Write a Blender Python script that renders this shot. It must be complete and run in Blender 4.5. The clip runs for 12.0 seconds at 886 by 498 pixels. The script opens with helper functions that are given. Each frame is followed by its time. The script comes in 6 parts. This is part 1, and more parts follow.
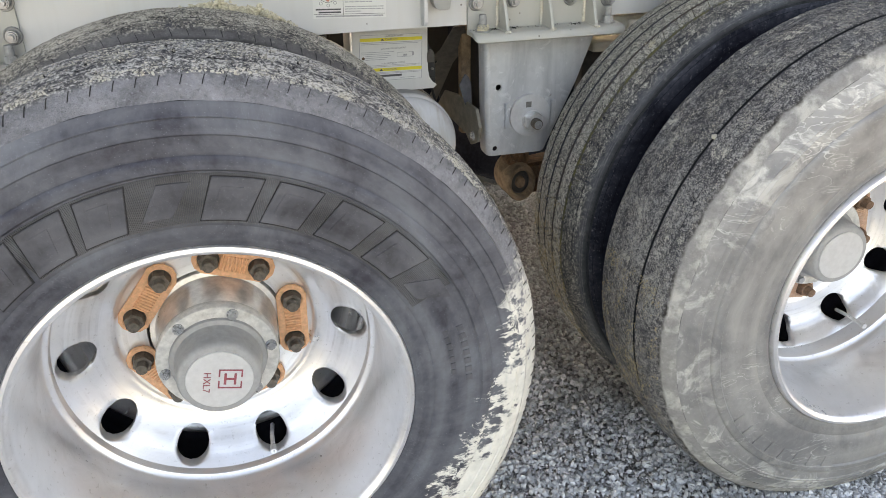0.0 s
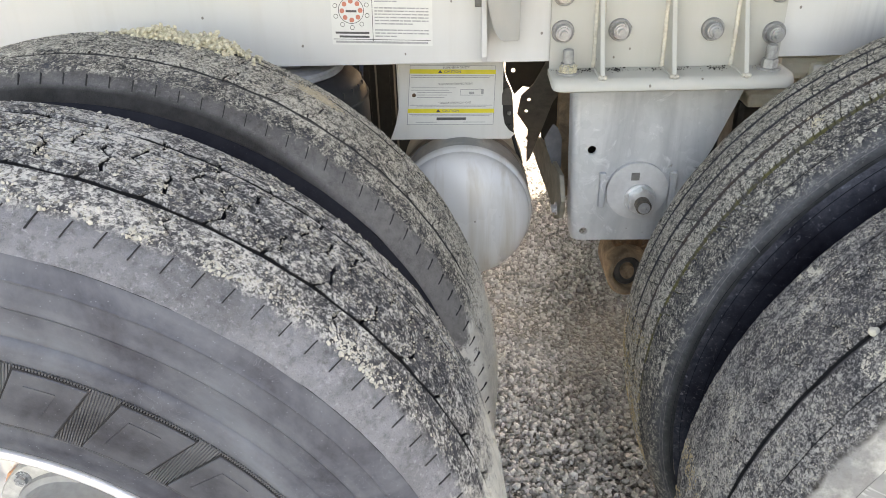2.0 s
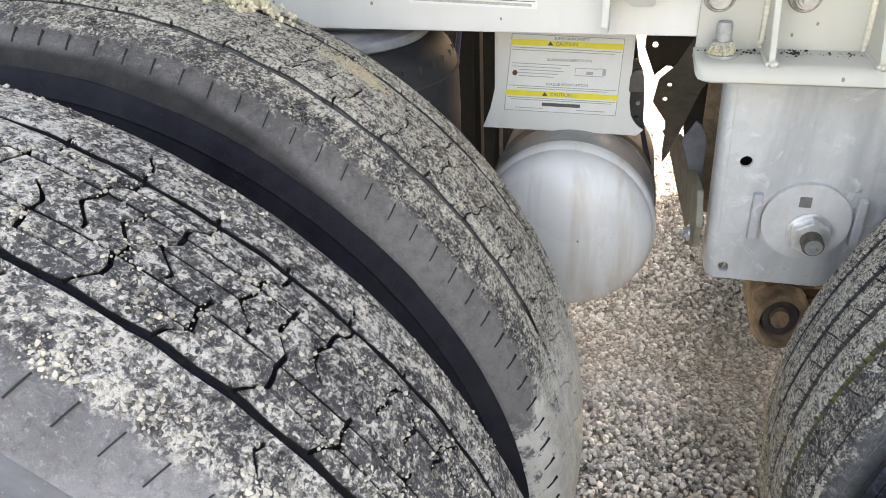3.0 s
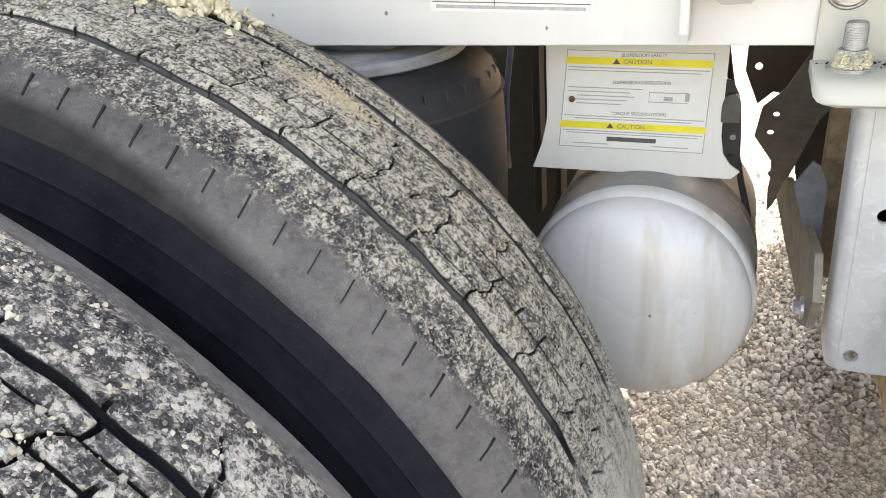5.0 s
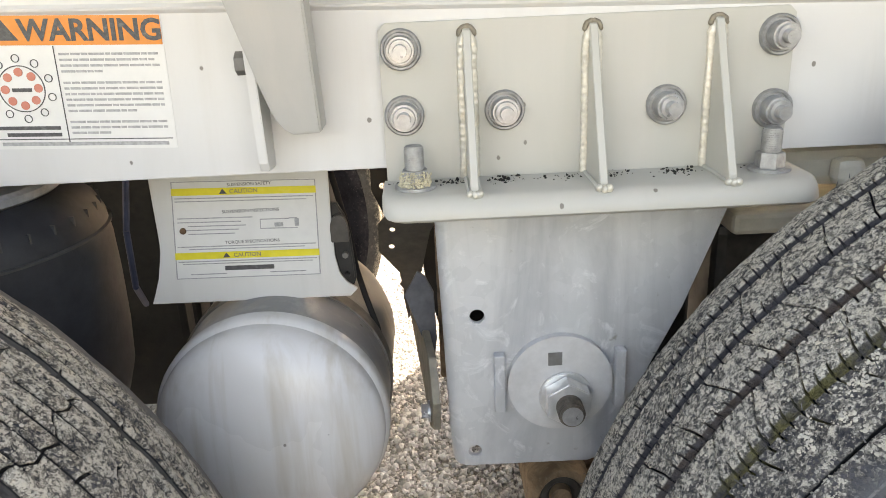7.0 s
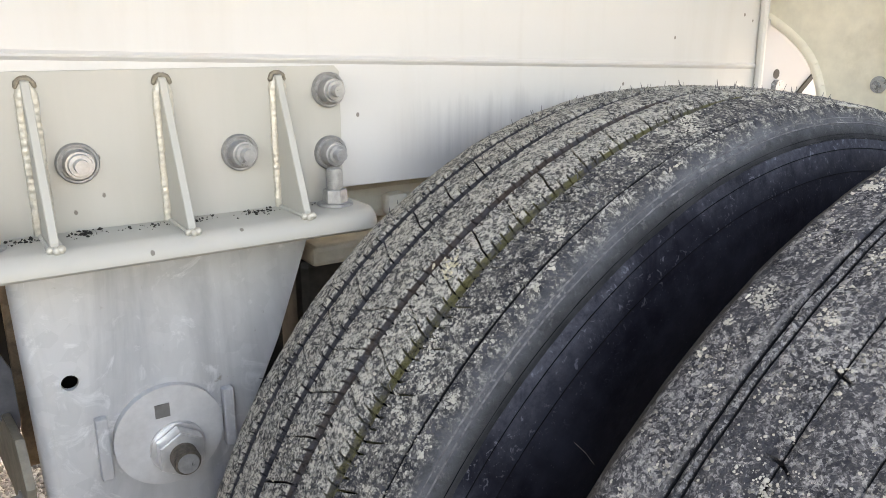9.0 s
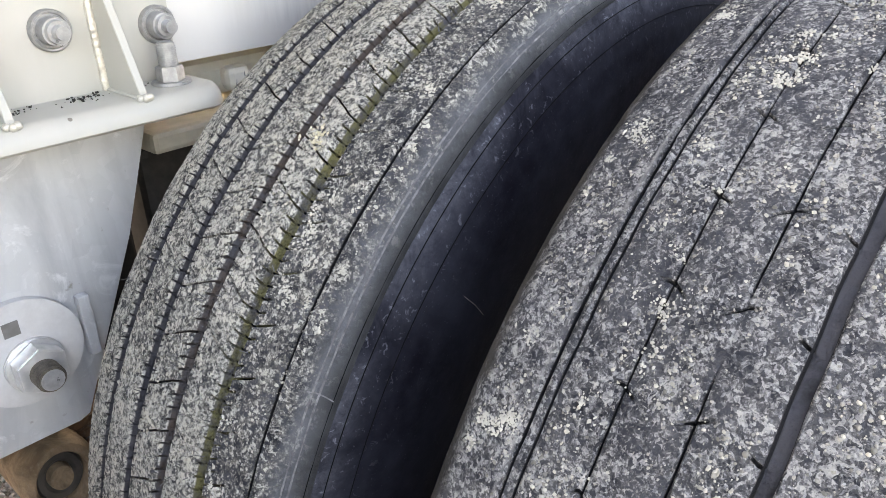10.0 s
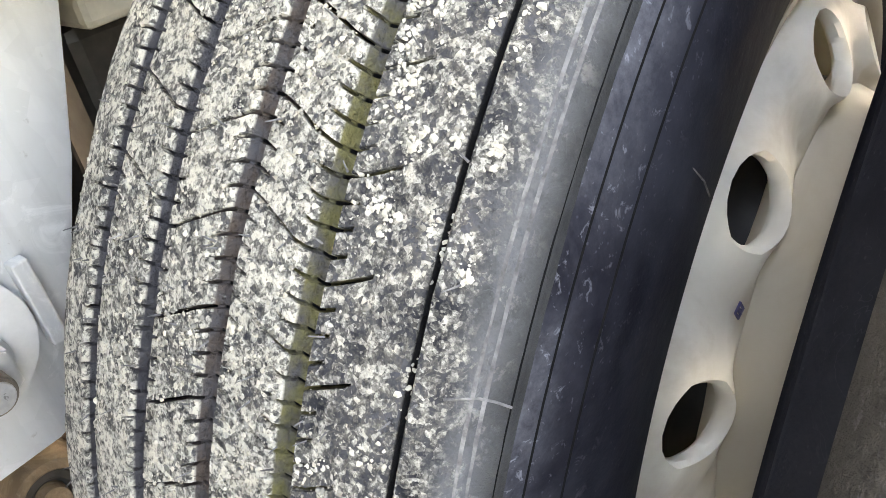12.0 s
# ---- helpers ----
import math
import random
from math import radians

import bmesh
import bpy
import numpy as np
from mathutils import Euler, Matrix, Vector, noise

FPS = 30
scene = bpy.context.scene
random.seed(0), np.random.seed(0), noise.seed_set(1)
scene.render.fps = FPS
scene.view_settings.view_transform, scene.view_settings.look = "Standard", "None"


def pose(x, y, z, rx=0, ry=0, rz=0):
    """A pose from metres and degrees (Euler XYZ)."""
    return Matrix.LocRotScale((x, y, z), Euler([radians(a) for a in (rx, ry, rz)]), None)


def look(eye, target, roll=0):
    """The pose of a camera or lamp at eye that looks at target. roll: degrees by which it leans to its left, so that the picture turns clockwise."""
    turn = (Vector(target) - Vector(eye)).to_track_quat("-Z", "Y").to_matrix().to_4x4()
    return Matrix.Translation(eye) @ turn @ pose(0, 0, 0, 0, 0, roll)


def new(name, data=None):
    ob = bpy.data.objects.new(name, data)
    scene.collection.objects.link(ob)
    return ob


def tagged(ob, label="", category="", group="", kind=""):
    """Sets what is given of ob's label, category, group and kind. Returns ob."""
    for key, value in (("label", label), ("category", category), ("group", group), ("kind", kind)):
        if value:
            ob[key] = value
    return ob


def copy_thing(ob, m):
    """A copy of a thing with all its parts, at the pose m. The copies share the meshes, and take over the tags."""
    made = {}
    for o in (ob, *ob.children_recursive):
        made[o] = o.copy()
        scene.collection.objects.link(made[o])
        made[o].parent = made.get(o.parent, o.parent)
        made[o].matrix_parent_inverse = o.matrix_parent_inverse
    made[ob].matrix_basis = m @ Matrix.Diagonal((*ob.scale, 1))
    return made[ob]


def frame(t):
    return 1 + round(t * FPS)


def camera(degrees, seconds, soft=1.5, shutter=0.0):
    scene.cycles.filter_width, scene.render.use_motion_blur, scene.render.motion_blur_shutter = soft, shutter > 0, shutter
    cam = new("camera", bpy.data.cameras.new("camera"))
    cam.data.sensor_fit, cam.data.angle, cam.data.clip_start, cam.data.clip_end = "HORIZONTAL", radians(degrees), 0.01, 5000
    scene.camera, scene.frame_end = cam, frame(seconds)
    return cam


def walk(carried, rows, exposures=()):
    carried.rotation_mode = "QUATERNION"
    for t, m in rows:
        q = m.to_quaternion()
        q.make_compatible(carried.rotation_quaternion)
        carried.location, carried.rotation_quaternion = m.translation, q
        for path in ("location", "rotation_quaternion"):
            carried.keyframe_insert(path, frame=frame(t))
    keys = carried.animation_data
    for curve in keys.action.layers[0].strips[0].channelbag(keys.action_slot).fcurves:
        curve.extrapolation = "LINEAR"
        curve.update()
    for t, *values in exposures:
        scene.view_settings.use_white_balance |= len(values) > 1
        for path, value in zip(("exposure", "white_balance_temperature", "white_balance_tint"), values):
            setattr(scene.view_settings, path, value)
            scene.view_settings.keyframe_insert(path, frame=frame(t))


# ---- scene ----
# Seconds, the eye in metres, then yaw, pitch and roll in degrees.
cam = camera(60.83, 12.0, 0.75)
ROWS = [
    (0.0, 0.0836, -0.9118, 1.2649, -16.051, -26.935, 0.764),
    (0.5, 0.2482, -0.8104, 1.2542, -11.641, -27.033, 0.664),
    (1.0, 0.3923, -0.7497, 1.2793, -7.538, -27.225, 0.765),
    (1.5, 0.4834, -0.6238, 1.2744, -3.310, -27.738, 1.066),
    (2.0, 0.4968, -0.4369, 1.2580, 1.662, -28.489, 1.595),
    (2.5, 0.5255, -0.2976, 1.2289, 7.439, -29.632, 1.849),
    (3.0, 0.5533, -0.1454, 1.1882, 13.590, -30.747, 2.305),
    (3.2, 0.5555, -0.1097, 1.1750, 15.880, -31.007, 2.608),
    (4.8, 0.5619, 0.0541, 1.1113, 22.221, -28.724, 4.721),
    (5.0, 0.5688, 0.0703, 1.1074, 20.593, -27.550, 4.774),
    (5.5, 0.5926, 0.0988, 1.1044, 15.615, -25.064, 4.793),
    (6.0, 0.6162, 0.0990, 1.1019, 10.054, -23.363, 4.373),
    (6.5, 0.6456, 0.1030, 1.1038, 4.518, -21.818, 3.554),
    (7.0, 0.6644, 0.1050, 1.1020, -1.520, -19.891, 2.467),
    (7.2, 0.6732, 0.1046, 1.1019, -3.989, -18.842, 1.994),
    (8.8, 0.6407, 0.0566, 1.0934, -30.002, -14.544, -0.276),
    (9.0, 0.6369, 0.0589, 1.0933, -33.545, -15.658, -0.063),
    (9.5, 0.6252, 0.0711, 1.0949, -41.416, -20.077, 0.807),
    (10.0, 0.6229, 0.0865, 1.0827, -47.282, -25.440, 1.756),
    (10.5, 0.6326, 0.1188, 1.0557, -50.953, -29.870, 2.856),
    (11.0, 0.6740, 0.1627, 1.0205, -52.892, -32.529, 4.073),
    (11.5, 0.6972, 0.2309, 0.9926, -53.245, -34.073, 6.170),
    (12.0, 0.7243, 0.3057, 0.9701, -52.616, -34.165, 8.523),
]
# seconds, stops, kelvin and tint of the camera that brightens and tints on its way
EXPOSURES = [(0.0, 2.40, 9900.0, 17.0), (3.0, 3.15, 9900.0, 17.5), (5.0, 3.34, 10300.0, 18.0), (7.0, 2.95, 10200.0, 18.0), (9.0, 2.97, 9900.0, 20.0), (10.5, 3.83, 9600.0, 21.0), (12.0, 4.24, 10900.0, 18.0)]
walk(cam, [(t, pose(x, y, z, 90 + pitch, roll, yaw)) for t, x, y, z, yaw, pitch, roll in ROWS], EXPOSURES)

# ---- world and light: open shade beside a tall trailer, the sun on its far side ----
SUN_ELEVATION, SUN_TURN = 36.0, 24.0
world = bpy.data.worlds.new("sky")
scene.world = world
world.use_nodes = True
sky = world.node_tree.nodes.new("ShaderNodeTexSky")
sky.sky_type, sky.sun_disc = "NISHITA", False
sky.sun_elevation, sky.sun_rotation = radians(SUN_ELEVATION), radians(SUN_TURN)
sky.dust_density, sky.ozone_density = 2.5, 0.6
back = world.node_tree.nodes["Background"]
back.inputs["Strength"].default_value = 0.15
world.node_tree.links.new(sky.outputs["Color"], back.inputs["Color"])
sun = new("sun", bpy.data.lights.new("sun", "SUN"))
sun.data.energy, sun.data.angle, sun.data.color = 4.0, radians(0.5), (1.0, 0.985, 0.96)
towards = Vector((math.sin(radians(SUN_TURN)) * math.cos(radians(SUN_ELEVATION)), math.cos(radians(SUN_TURN)) * math.cos(radians(SUN_ELEVATION)), math.sin(radians(SUN_ELEVATION))))
sun.matrix_basis = look(towards * 20, (0, 0, 0))


# ---- materials ----
class Nodes:
    """A short hand for building one material's nodes."""

    def __init__(self, name):
        self.mat = bpy.data.materials.new(name)
        self.mat.use_nodes = True
        self.tree = self.mat.node_tree
        self.shader = self.tree.nodes["Principled BSDF"]
        self.coords = self.tree.nodes.new("ShaderNodeTexCoord").outputs["Object"]

    def put(self, kind, inputs=(), feature="", data_type="", operation="", noise_dimensions=""):
        node = self.tree.nodes.new(kind)
        if feature:
            node.feature = feature
        if data_type:
            node.data_type = data_type
        if operation:
            node.operation = operation
        if noise_dimensions:
            node.noise_dimensions = noise_dimensions
        for key, value in dict(inputs).items():
            self.set(node.inputs[key], value)
        return node

    def set(self, socket, value):
        if isinstance(value, bpy.types.NodeSocket):
            self.tree.links.new(value, socket)
        else:
            socket.default_value = value

    def noise(self, scale, detail=4.0, rough=0.6, vector=None, distortion=0.0):
        return self.put("ShaderNodeTexNoise", {"Vector": vector or self.coords, "Scale": scale, "Detail": detail, "Roughness": rough, "Distortion": distortion}).outputs["Fac"]

    def cells(self, scale, feature="F1", vector=None, out="Distance", randomness=1.0):
        return self.put("ShaderNodeTexVoronoi", {"Vector": vector or self.coords, "Scale": scale, "Randomness": randomness}, feature=feature).outputs[out]

    def ramp(self, fac, low, high, a=0.0, b=1.0):
        return self.put("ShaderNodeMapRange", {"Value": fac, "From Min": low, "From Max": high, "To Min": a, "To Max": b}).outputs["Result"]

    def math(self, op, a, b=0.0):
        return self.put("ShaderNodeMath", {0: a, 1: b}, operation=op).outputs["Value"]

    def mix(self, fac, a, b):
        node = self.put("ShaderNodeMix", data_type="RGBA")
        for socket, value in ((node.inputs[0], fac), (node.inputs[6], a), (node.inputs[7], b)):
            self.set(socket, (*value, 1.0) if isinstance(value, tuple) and len(value) == 3 else value)
        return node.outputs[2]

    def axes(self):
        node = self.put("ShaderNodeSeparateXYZ", {"Vector": self.coords})
        return node.outputs["X"], node.outputs["Y"], node.outputs["Z"]

    def scaled(self, x, y, z):
        return self.put("ShaderNodeMapping", {"Vector": self.coords, "Scale": (x, y, z)}).outputs["Vector"]

    def done(self, color, rough=0.6, metal=0.0, bump=None, depth=0.001, strength=0.6, coat=0.0):
        for key, value in (("Base Color", color), ("Roughness", rough), ("Metallic", metal), ("Coat Weight", coat)):
            self.set(self.shader.inputs[key], (*value, 1.0) if isinstance(value, tuple) and len(value) == 3 else value)
        if bump is not None:
            node = self.put("ShaderNodeBump", {"Height": bump, "Strength": strength, "Distance": depth})
            self.tree.links.new(node.outputs["Normal"], self.shader.inputs["Normal"])
        return self.mat


def plain(name, color, rough=0.5, metal=0.0, grain=60.0, spread=0.25, stain=(0.2, 0.17, 0.13), stains=0.25, stain_scale=6.0, depth=0.0006, coat=0.0):
    """Paint, plastic or metal with fine grain and a few stains."""
    n = Nodes(name)
    fine, broad = n.noise(grain, 5), n.noise(stain_scale, 6, 0.65)
    dark = tuple(c * (1 - spread) for c in color)
    base = n.mix(n.ramp(fine, 0.35, 0.65), dark, color)
    base = n.mix(n.ramp(broad, 0.55, 0.8, 0.0, stains), base, stain)
    return n.done(base, n.ramp(broad, 0.3, 0.7, rough * 0.85, min(1.0, rough * 1.2)), metal, fine, depth, 0.4, coat)


def wheel_radius(n):
    x, y, z = n.axes()
    return n.math("SQRT", n.math("ADD", n.math("MULTIPLY", x, x), n.math("MULTIPLY", z, z)))


def splash(n, base, mirror=False, amount=1.0, colour=(0.78, 0.76, 0.69)):
    """A splash of dried white mud on the front lower quarter of a tyre, ragged at its edge."""
    x, y, z = n.axes()
    angle = n.math("ARCTAN2", z, n.math("MULTIPLY", x, -1.0) if mirror else x)
    ragged = n.noise(22.0, 7, 0.74, n.scaled(0.55, 1.0, 1.0), 1.2)
    where = n.math("MULTIPLY", n.ramp(n.math("ADD", angle, n.math("MULTIPLY", ragged, 0.5)), 0.64, 0.54), n.ramp(angle, -1.3, -1.0))
    reach = n.math("ADD", wheel_radius(n), n.math("MULTIPLY", n.ramp(angle, 0.32, -0.45), 0.080))
    edge = n.ramp(n.math("ADD", reach, n.math("MULTIPLY", ragged, 0.21)), 0.572, 0.578)
    edge = n.math("MULTIPLY", edge, n.ramp(n.math("ADD", n.noise(60.0, 5, 0.7, n.scaled(0.5, 1.0, 1.0)), n.ramp(reach, 0.50, 0.56, 0.0, 0.25)), 0.44, 0.52))
    mud = n.mix(n.ramp(n.noise(45.0, 6), 0.3, 0.7), tuple(c * 0.75 for c in colour), colour)
    return n.mix(n.math("MULTIPLY", n.math("MULTIPLY", where, edge), amount), base, mud)


def rubber(name, dust, dusty, bluish=0.0, splashed=False, scuffs=0.0, bare=0.03, dull=0.0, scraped=None):
    """Sidewall rubber, greyed by dust in soft bands round the wheel, with scuffs."""
    n = Nodes(name)
    radius = wheel_radius(n)
    rings = n.put("ShaderNodeTexNoise", {"W": radius, "Scale": 40.0, "Detail": 5.0}, noise_dimensions="1D").outputs["Fac"]
    blotch, fine, speck = n.noise(6.0, 7, 0.64, distortion=0.5), n.noise(70.0, 6), n.cells(190.0)
    amount = n.math("ADD", n.math("MULTIPLY", blotch, 0.82), n.math("MULTIPLY", rings, 0.18))
    base = n.mix(n.ramp(amount, 0.39, 0.61, 0.0, dusty), (bare, bare, bare + 0.001 + bluish), dust)
    base = n.mix(n.ramp(fine, 0.42, 0.75, 0.0, 0.3), base, dust)
    base = n.mix(n.ramp(speck, 0.14, 0.05, 0.0, 0.4), base, tuple(min(1, c * 1.7) for c in dust))
    # fine scratches that run round and across
    hair = n.math("ABSOLUTE", n.math("SUBTRACT", n.noise(26.0, 2, 0.5, distortion=3.0), 0.5))
    base = n.mix(n.math("MULTIPLY", n.ramp(hair, 0.006, 0.0015), n.ramp(n.noise(9.0, 3), 0.5, 0.62, 0.0, 0.2)), base, tuple(min(1, c * 2.2) for c in dust))
    if scuffs:
        streak = n.noise(9.0, 3, 0.5, n.scaled(1.0, 1.0, 2.6), 2.2)
        line = n.math("ABSOLUTE", n.math("SUBTRACT", streak, 0.5))
        base = n.mix(n.math("MULTIPLY", n.ramp(line, 0.018, 0.004), n.ramp(n.noise(3.2, 4), 0.47, 0.58, 0.0, scuffs)), base, (0.66, 0.65, 0.61))
        base = n.mix(n.math("MULTIPLY", n.ramp(n.noise(13.0, 6, 0.7, distortion=1.0), 0.51, 0.62, 0.0, 0.75), n.ramp(radius, 0.40, 0.47)), base, (0.60, 0.59, 0.55))
    if scraped:
        # kerb scrapes and grit in the outer band alone
        band = n.math("MULTIPLY", n.ramp(radius, 0.462, 0.497), n.ramp(n.noise(11.0, 6, 0.7, distortion=0.8), 0.36, 0.58))
        base = n.mix(n.math("MULTIPLY", band, n.ramp(n.noise(85.0, 6, 0.75), 0.36, 0.66, 0.15, 1.0)), base, scraped)
        base = n.mix(n.math("MULTIPLY", n.ramp(radius, 0.44, 0.49), n.ramp(n.noise(170.0, 4, 0.7, distortion=0.6), 0.60, 0.68, 0.0, 0.6)), base, tuple(c * 1.9 for c in scraped))
    if splashed:
        base = splash(n, base)
    if dull:
        n.shader.inputs["Specular IOR Level"].default_value = 0.08 if dull > 0.15 else 0.25
    return n.done(base, n.ramp(amount, 0.35, 0.7, 0.36 + dull, 0.66 + dull), 0.0, n.math("ADD", fine, n.math("MULTIPLY", blotch, 1.5)), 0.0015, 0.5)


def tread_rubber(name, dust, amount, pale, chaff, edge=0.110, bow=0.826, splashed=False, floor=None, skirt=None, bed=None, lip=None, blotch=1.0, grain=80.0, thin=None, washed=None, chip=380.0, gain=1.5, bald=(0.045, 0.046, 0.054), silted=0.5223, pale_lip=None, warp=0.0065):
    """Tread rubber under a crust of dried dirt: chaff, thicker patches and bare worn spots; the shoulders stay cleaner."""
    n = Nodes(name)
    x, y, z = n.axes()
    fibres = n.noise(430.0, 2, 0.6, distortion=0.7)
    crumbs = n.noise(300.0, 4, 0.75)
    flakes = n.noise(grain, 6, 0.74, distortion=0.25)
    patches = n.noise(17.0, 6, 0.66)
    broad = n.noise(5.0, 3)
    cover = n.math("ADD", n.math("MULTIPLY", flakes, 0.52 + 0.58 * (1 - blotch)), n.math("ADD", n.math("MULTIPLY", patches, 0.36 * blotch), n.math("MULTIPLY", broad, 0.22 * blotch)))
    wander = n.math("ADD", n.math("ABSOLUTE", y), n.math("MULTIPLY", n.math("SUBTRACT", n.noise(60.0, 6, 0.75), 0.5), 0.026))
    crown = n.ramp(wander, edge + 0.004, edge - 0.004)
    rubber_colour = n.mix(n.ramp(n.noise(38.0, 6), 0.32, 0.7), (0.011, 0.013, 0.019), (0.100, 0.103, 0.116))
    # dried dirt broken into chips of two sizes, each of its own grey
    shift = n.put("ShaderNodeVectorMath", {0: n.put("ShaderNodeTexNoise", {"Vector": n.coords, "Scale": 190.0, "Detail": 3.0}).outputs["Color"], 1: (warp, warp, warp)}, operation="MULTIPLY").outputs["Vector"]
    warped = n.put("ShaderNodeVectorMath", {0: n.coords, 1: shift}, operation="ADD").outputs["Vector"]
    chips = n.math("ADD", n.math("MULTIPLY", n.cells(chip, vector=warped, out="Color"), 0.46), n.math("ADD", n.math("MULTIPLY", n.cells(chip * 2.1, vector=warped, out="Color"), 0.26), n.math("MULTIPLY", n.noise(chip * 0.42, 4, 0.7), 0.28)))
    if thin:
        cover = n.math("SUBTRACT", cover, n.ramp(y, thin[0], thin[1], 0.0, thin[2]))
    if washed:
        cover = n.math("SUBTRACT", cover, n.ramp(z, washed[0], washed[1], 0.0, washed[2]))
    if floor:
        cover = n.math("SUBTRACT", cover, n.ramp(y, 0.052, 0.068, 0.0, 0.115))
    level_of_dirt = n.math("ADD", chips, n.math("MULTIPLY", n.math("SUBTRACT", cover, 0.5 - (amount - 0.05) * 1.5), gain))
    dusted = n.mix(n.ramp(level_of_dirt, 0.30, 0.50), rubber_colour, tuple(c * 0.35 for c in dust))
    dusted = n.mix(n.ramp(level_of_dirt, 0.47, 0.66), dusted, dust)
    thick = n.ramp(level_of_dirt, 0.59, 0.80, 0.0, chaff)
    dusted = n.mix(thick, dusted, pale)
    dusted = n.mix(n.ramp(fibres, 0.60, 0.68, 0.0, 0.35), dusted, tuple(min(1.0, c * 1.1) for c in pale))
    dusted = n.mix(n.ramp(crumbs, 0.44, 0.36, 0.0, 0.7), dusted, (0.030, 0.031, 0.036))
    # the smooth shoulder: a thin even film, scratches, and specks that thin out away from the tread
    side = n.mix(n.ramp(n.noise(14.0, 6, 0.6, distortion=0.6), 0.3, 0.7), bald, tuple(c * 2.2 for c in bald))
    side = n.mix(n.ramp(n.noise(120.0, 5, 0.7), 0.5, 0.7, 0.0, 0.5), side, tuple(c * 0.4 for c in bald))
    hair = n.math("ABSOLUTE", n.math("SUBTRACT", n.noise(34.0, 2, 0.5, distortion=3.0), 0.5))
    side = n.mix(n.ramp(hair, 0.008, 0.002, 0.0, 0.14), side, tuple(min(1.0, c * 4.0) for c in bald))
    side = n.mix(n.math("MULTIPLY", n.ramp(flakes, 0.56, 0.62), n.ramp(wander, edge + 0.016, edge, 0.0, 0.7)), side, dust)
    side = n.mix(n.ramp(n.noise(210.0, 5, 0.75), 0.56, 0.70, 0.0, 0.55), side, tuple(min(1.0, c * 3.2) for c in bald))
    lower = 0.0
    if splashed == "mirror":
        # the shoulder is paler and its dark lip starts further out on the lower half
        lower = n.ramp(z, 0.47, 0.34)
        side = n.mix(n.math("MULTIPLY", lower, n.ramp(n.noise(90.0, 6, 0.72), 0.36, 0.62, 0.2, 0.8)), side, tuple(c * 2.5 for c in bald))
    if lip:
        # past the lip the film ends, and the gap's shade is painted darker
        side = n.mix(n.ramp(n.math("SUBTRACT", y, n.math("MULTIPLY", lower, 0.015)), lip[0], lip[1]), side, n.mix(n.ramp(n.noise(40.0, 6), 0.35, 0.7), tuple(c * 0.3 for c in bald), tuple(c * 0.6 for c in bald)))
    if skirt:
        side = n.mix(n.ramp(n.math("ADD", y, n.math("MULTIPLY", n.math("SUBTRACT", patches, 0.5), 0.03)), -0.112, -0.117), side, n.mix(n.ramp(patches, 0.47, 0.60, 0.0, 0.8), n.mix(n.ramp(flakes, 0.35, 0.65), skirt, tuple(c * 1.3 for c in skirt)), (0.55, 0.54, 0.50)))
    base = n.mix(crown, side, dusted)
    if pale_lip:
        # a pale strip along the lip beside a groove
        drift = n.math("ADD", y, n.math("MULTIPLY", n.math("SUBTRACT", n.noise(55.0, 4), 0.5), 0.004))
        strip = n.math("MULTIPLY", n.ramp(drift, pale_lip[0] - 0.001, pale_lip[0] + 0.001), n.ramp(drift, pale_lip[1] + 0.0008, pale_lip[1] - 0.0004))
        base = n.mix(n.math("MULTIPLY", strip, n.ramp(n.noise(24.0, 5, 0.7), 0.42, 0.58, 0.1, 0.7)), base, (0.34, 0.335, 0.325))
    # grooves and slices: rubber blackened by depth as painted shade, or old silt on their floors
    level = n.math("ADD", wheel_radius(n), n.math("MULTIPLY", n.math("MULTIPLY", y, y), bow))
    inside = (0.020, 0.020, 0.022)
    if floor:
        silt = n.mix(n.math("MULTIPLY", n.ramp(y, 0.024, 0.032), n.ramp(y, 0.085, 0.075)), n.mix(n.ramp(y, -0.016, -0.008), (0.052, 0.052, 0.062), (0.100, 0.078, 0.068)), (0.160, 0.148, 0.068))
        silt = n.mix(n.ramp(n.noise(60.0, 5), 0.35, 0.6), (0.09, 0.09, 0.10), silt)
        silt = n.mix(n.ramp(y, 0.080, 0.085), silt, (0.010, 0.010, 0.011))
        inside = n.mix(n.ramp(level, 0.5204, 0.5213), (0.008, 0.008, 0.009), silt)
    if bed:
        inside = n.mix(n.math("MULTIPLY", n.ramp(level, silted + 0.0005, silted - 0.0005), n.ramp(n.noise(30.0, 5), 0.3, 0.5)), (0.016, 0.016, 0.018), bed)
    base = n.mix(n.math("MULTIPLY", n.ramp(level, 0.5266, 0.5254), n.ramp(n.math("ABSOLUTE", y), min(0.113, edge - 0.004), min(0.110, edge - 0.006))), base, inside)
    if splashed:
        base = splash(n, base, splashed == "mirror", 0.75 if splashed == "mirror" else 1.0)
    height = n.math("ADD", n.math("ADD", n.math("MULTIPLY", crumbs, 0.6), n.math("MULTIPLY", fibres, 0.2)), n.math("MULTIPLY", level_of_dirt, n.math("MULTIPLY", crown, 0.75)))
    n.shader.inputs["Specular IOR Level"].default_value = 0.2
    return n.done(base, 0.95, 0.0, height, 0.0042, 1.0)


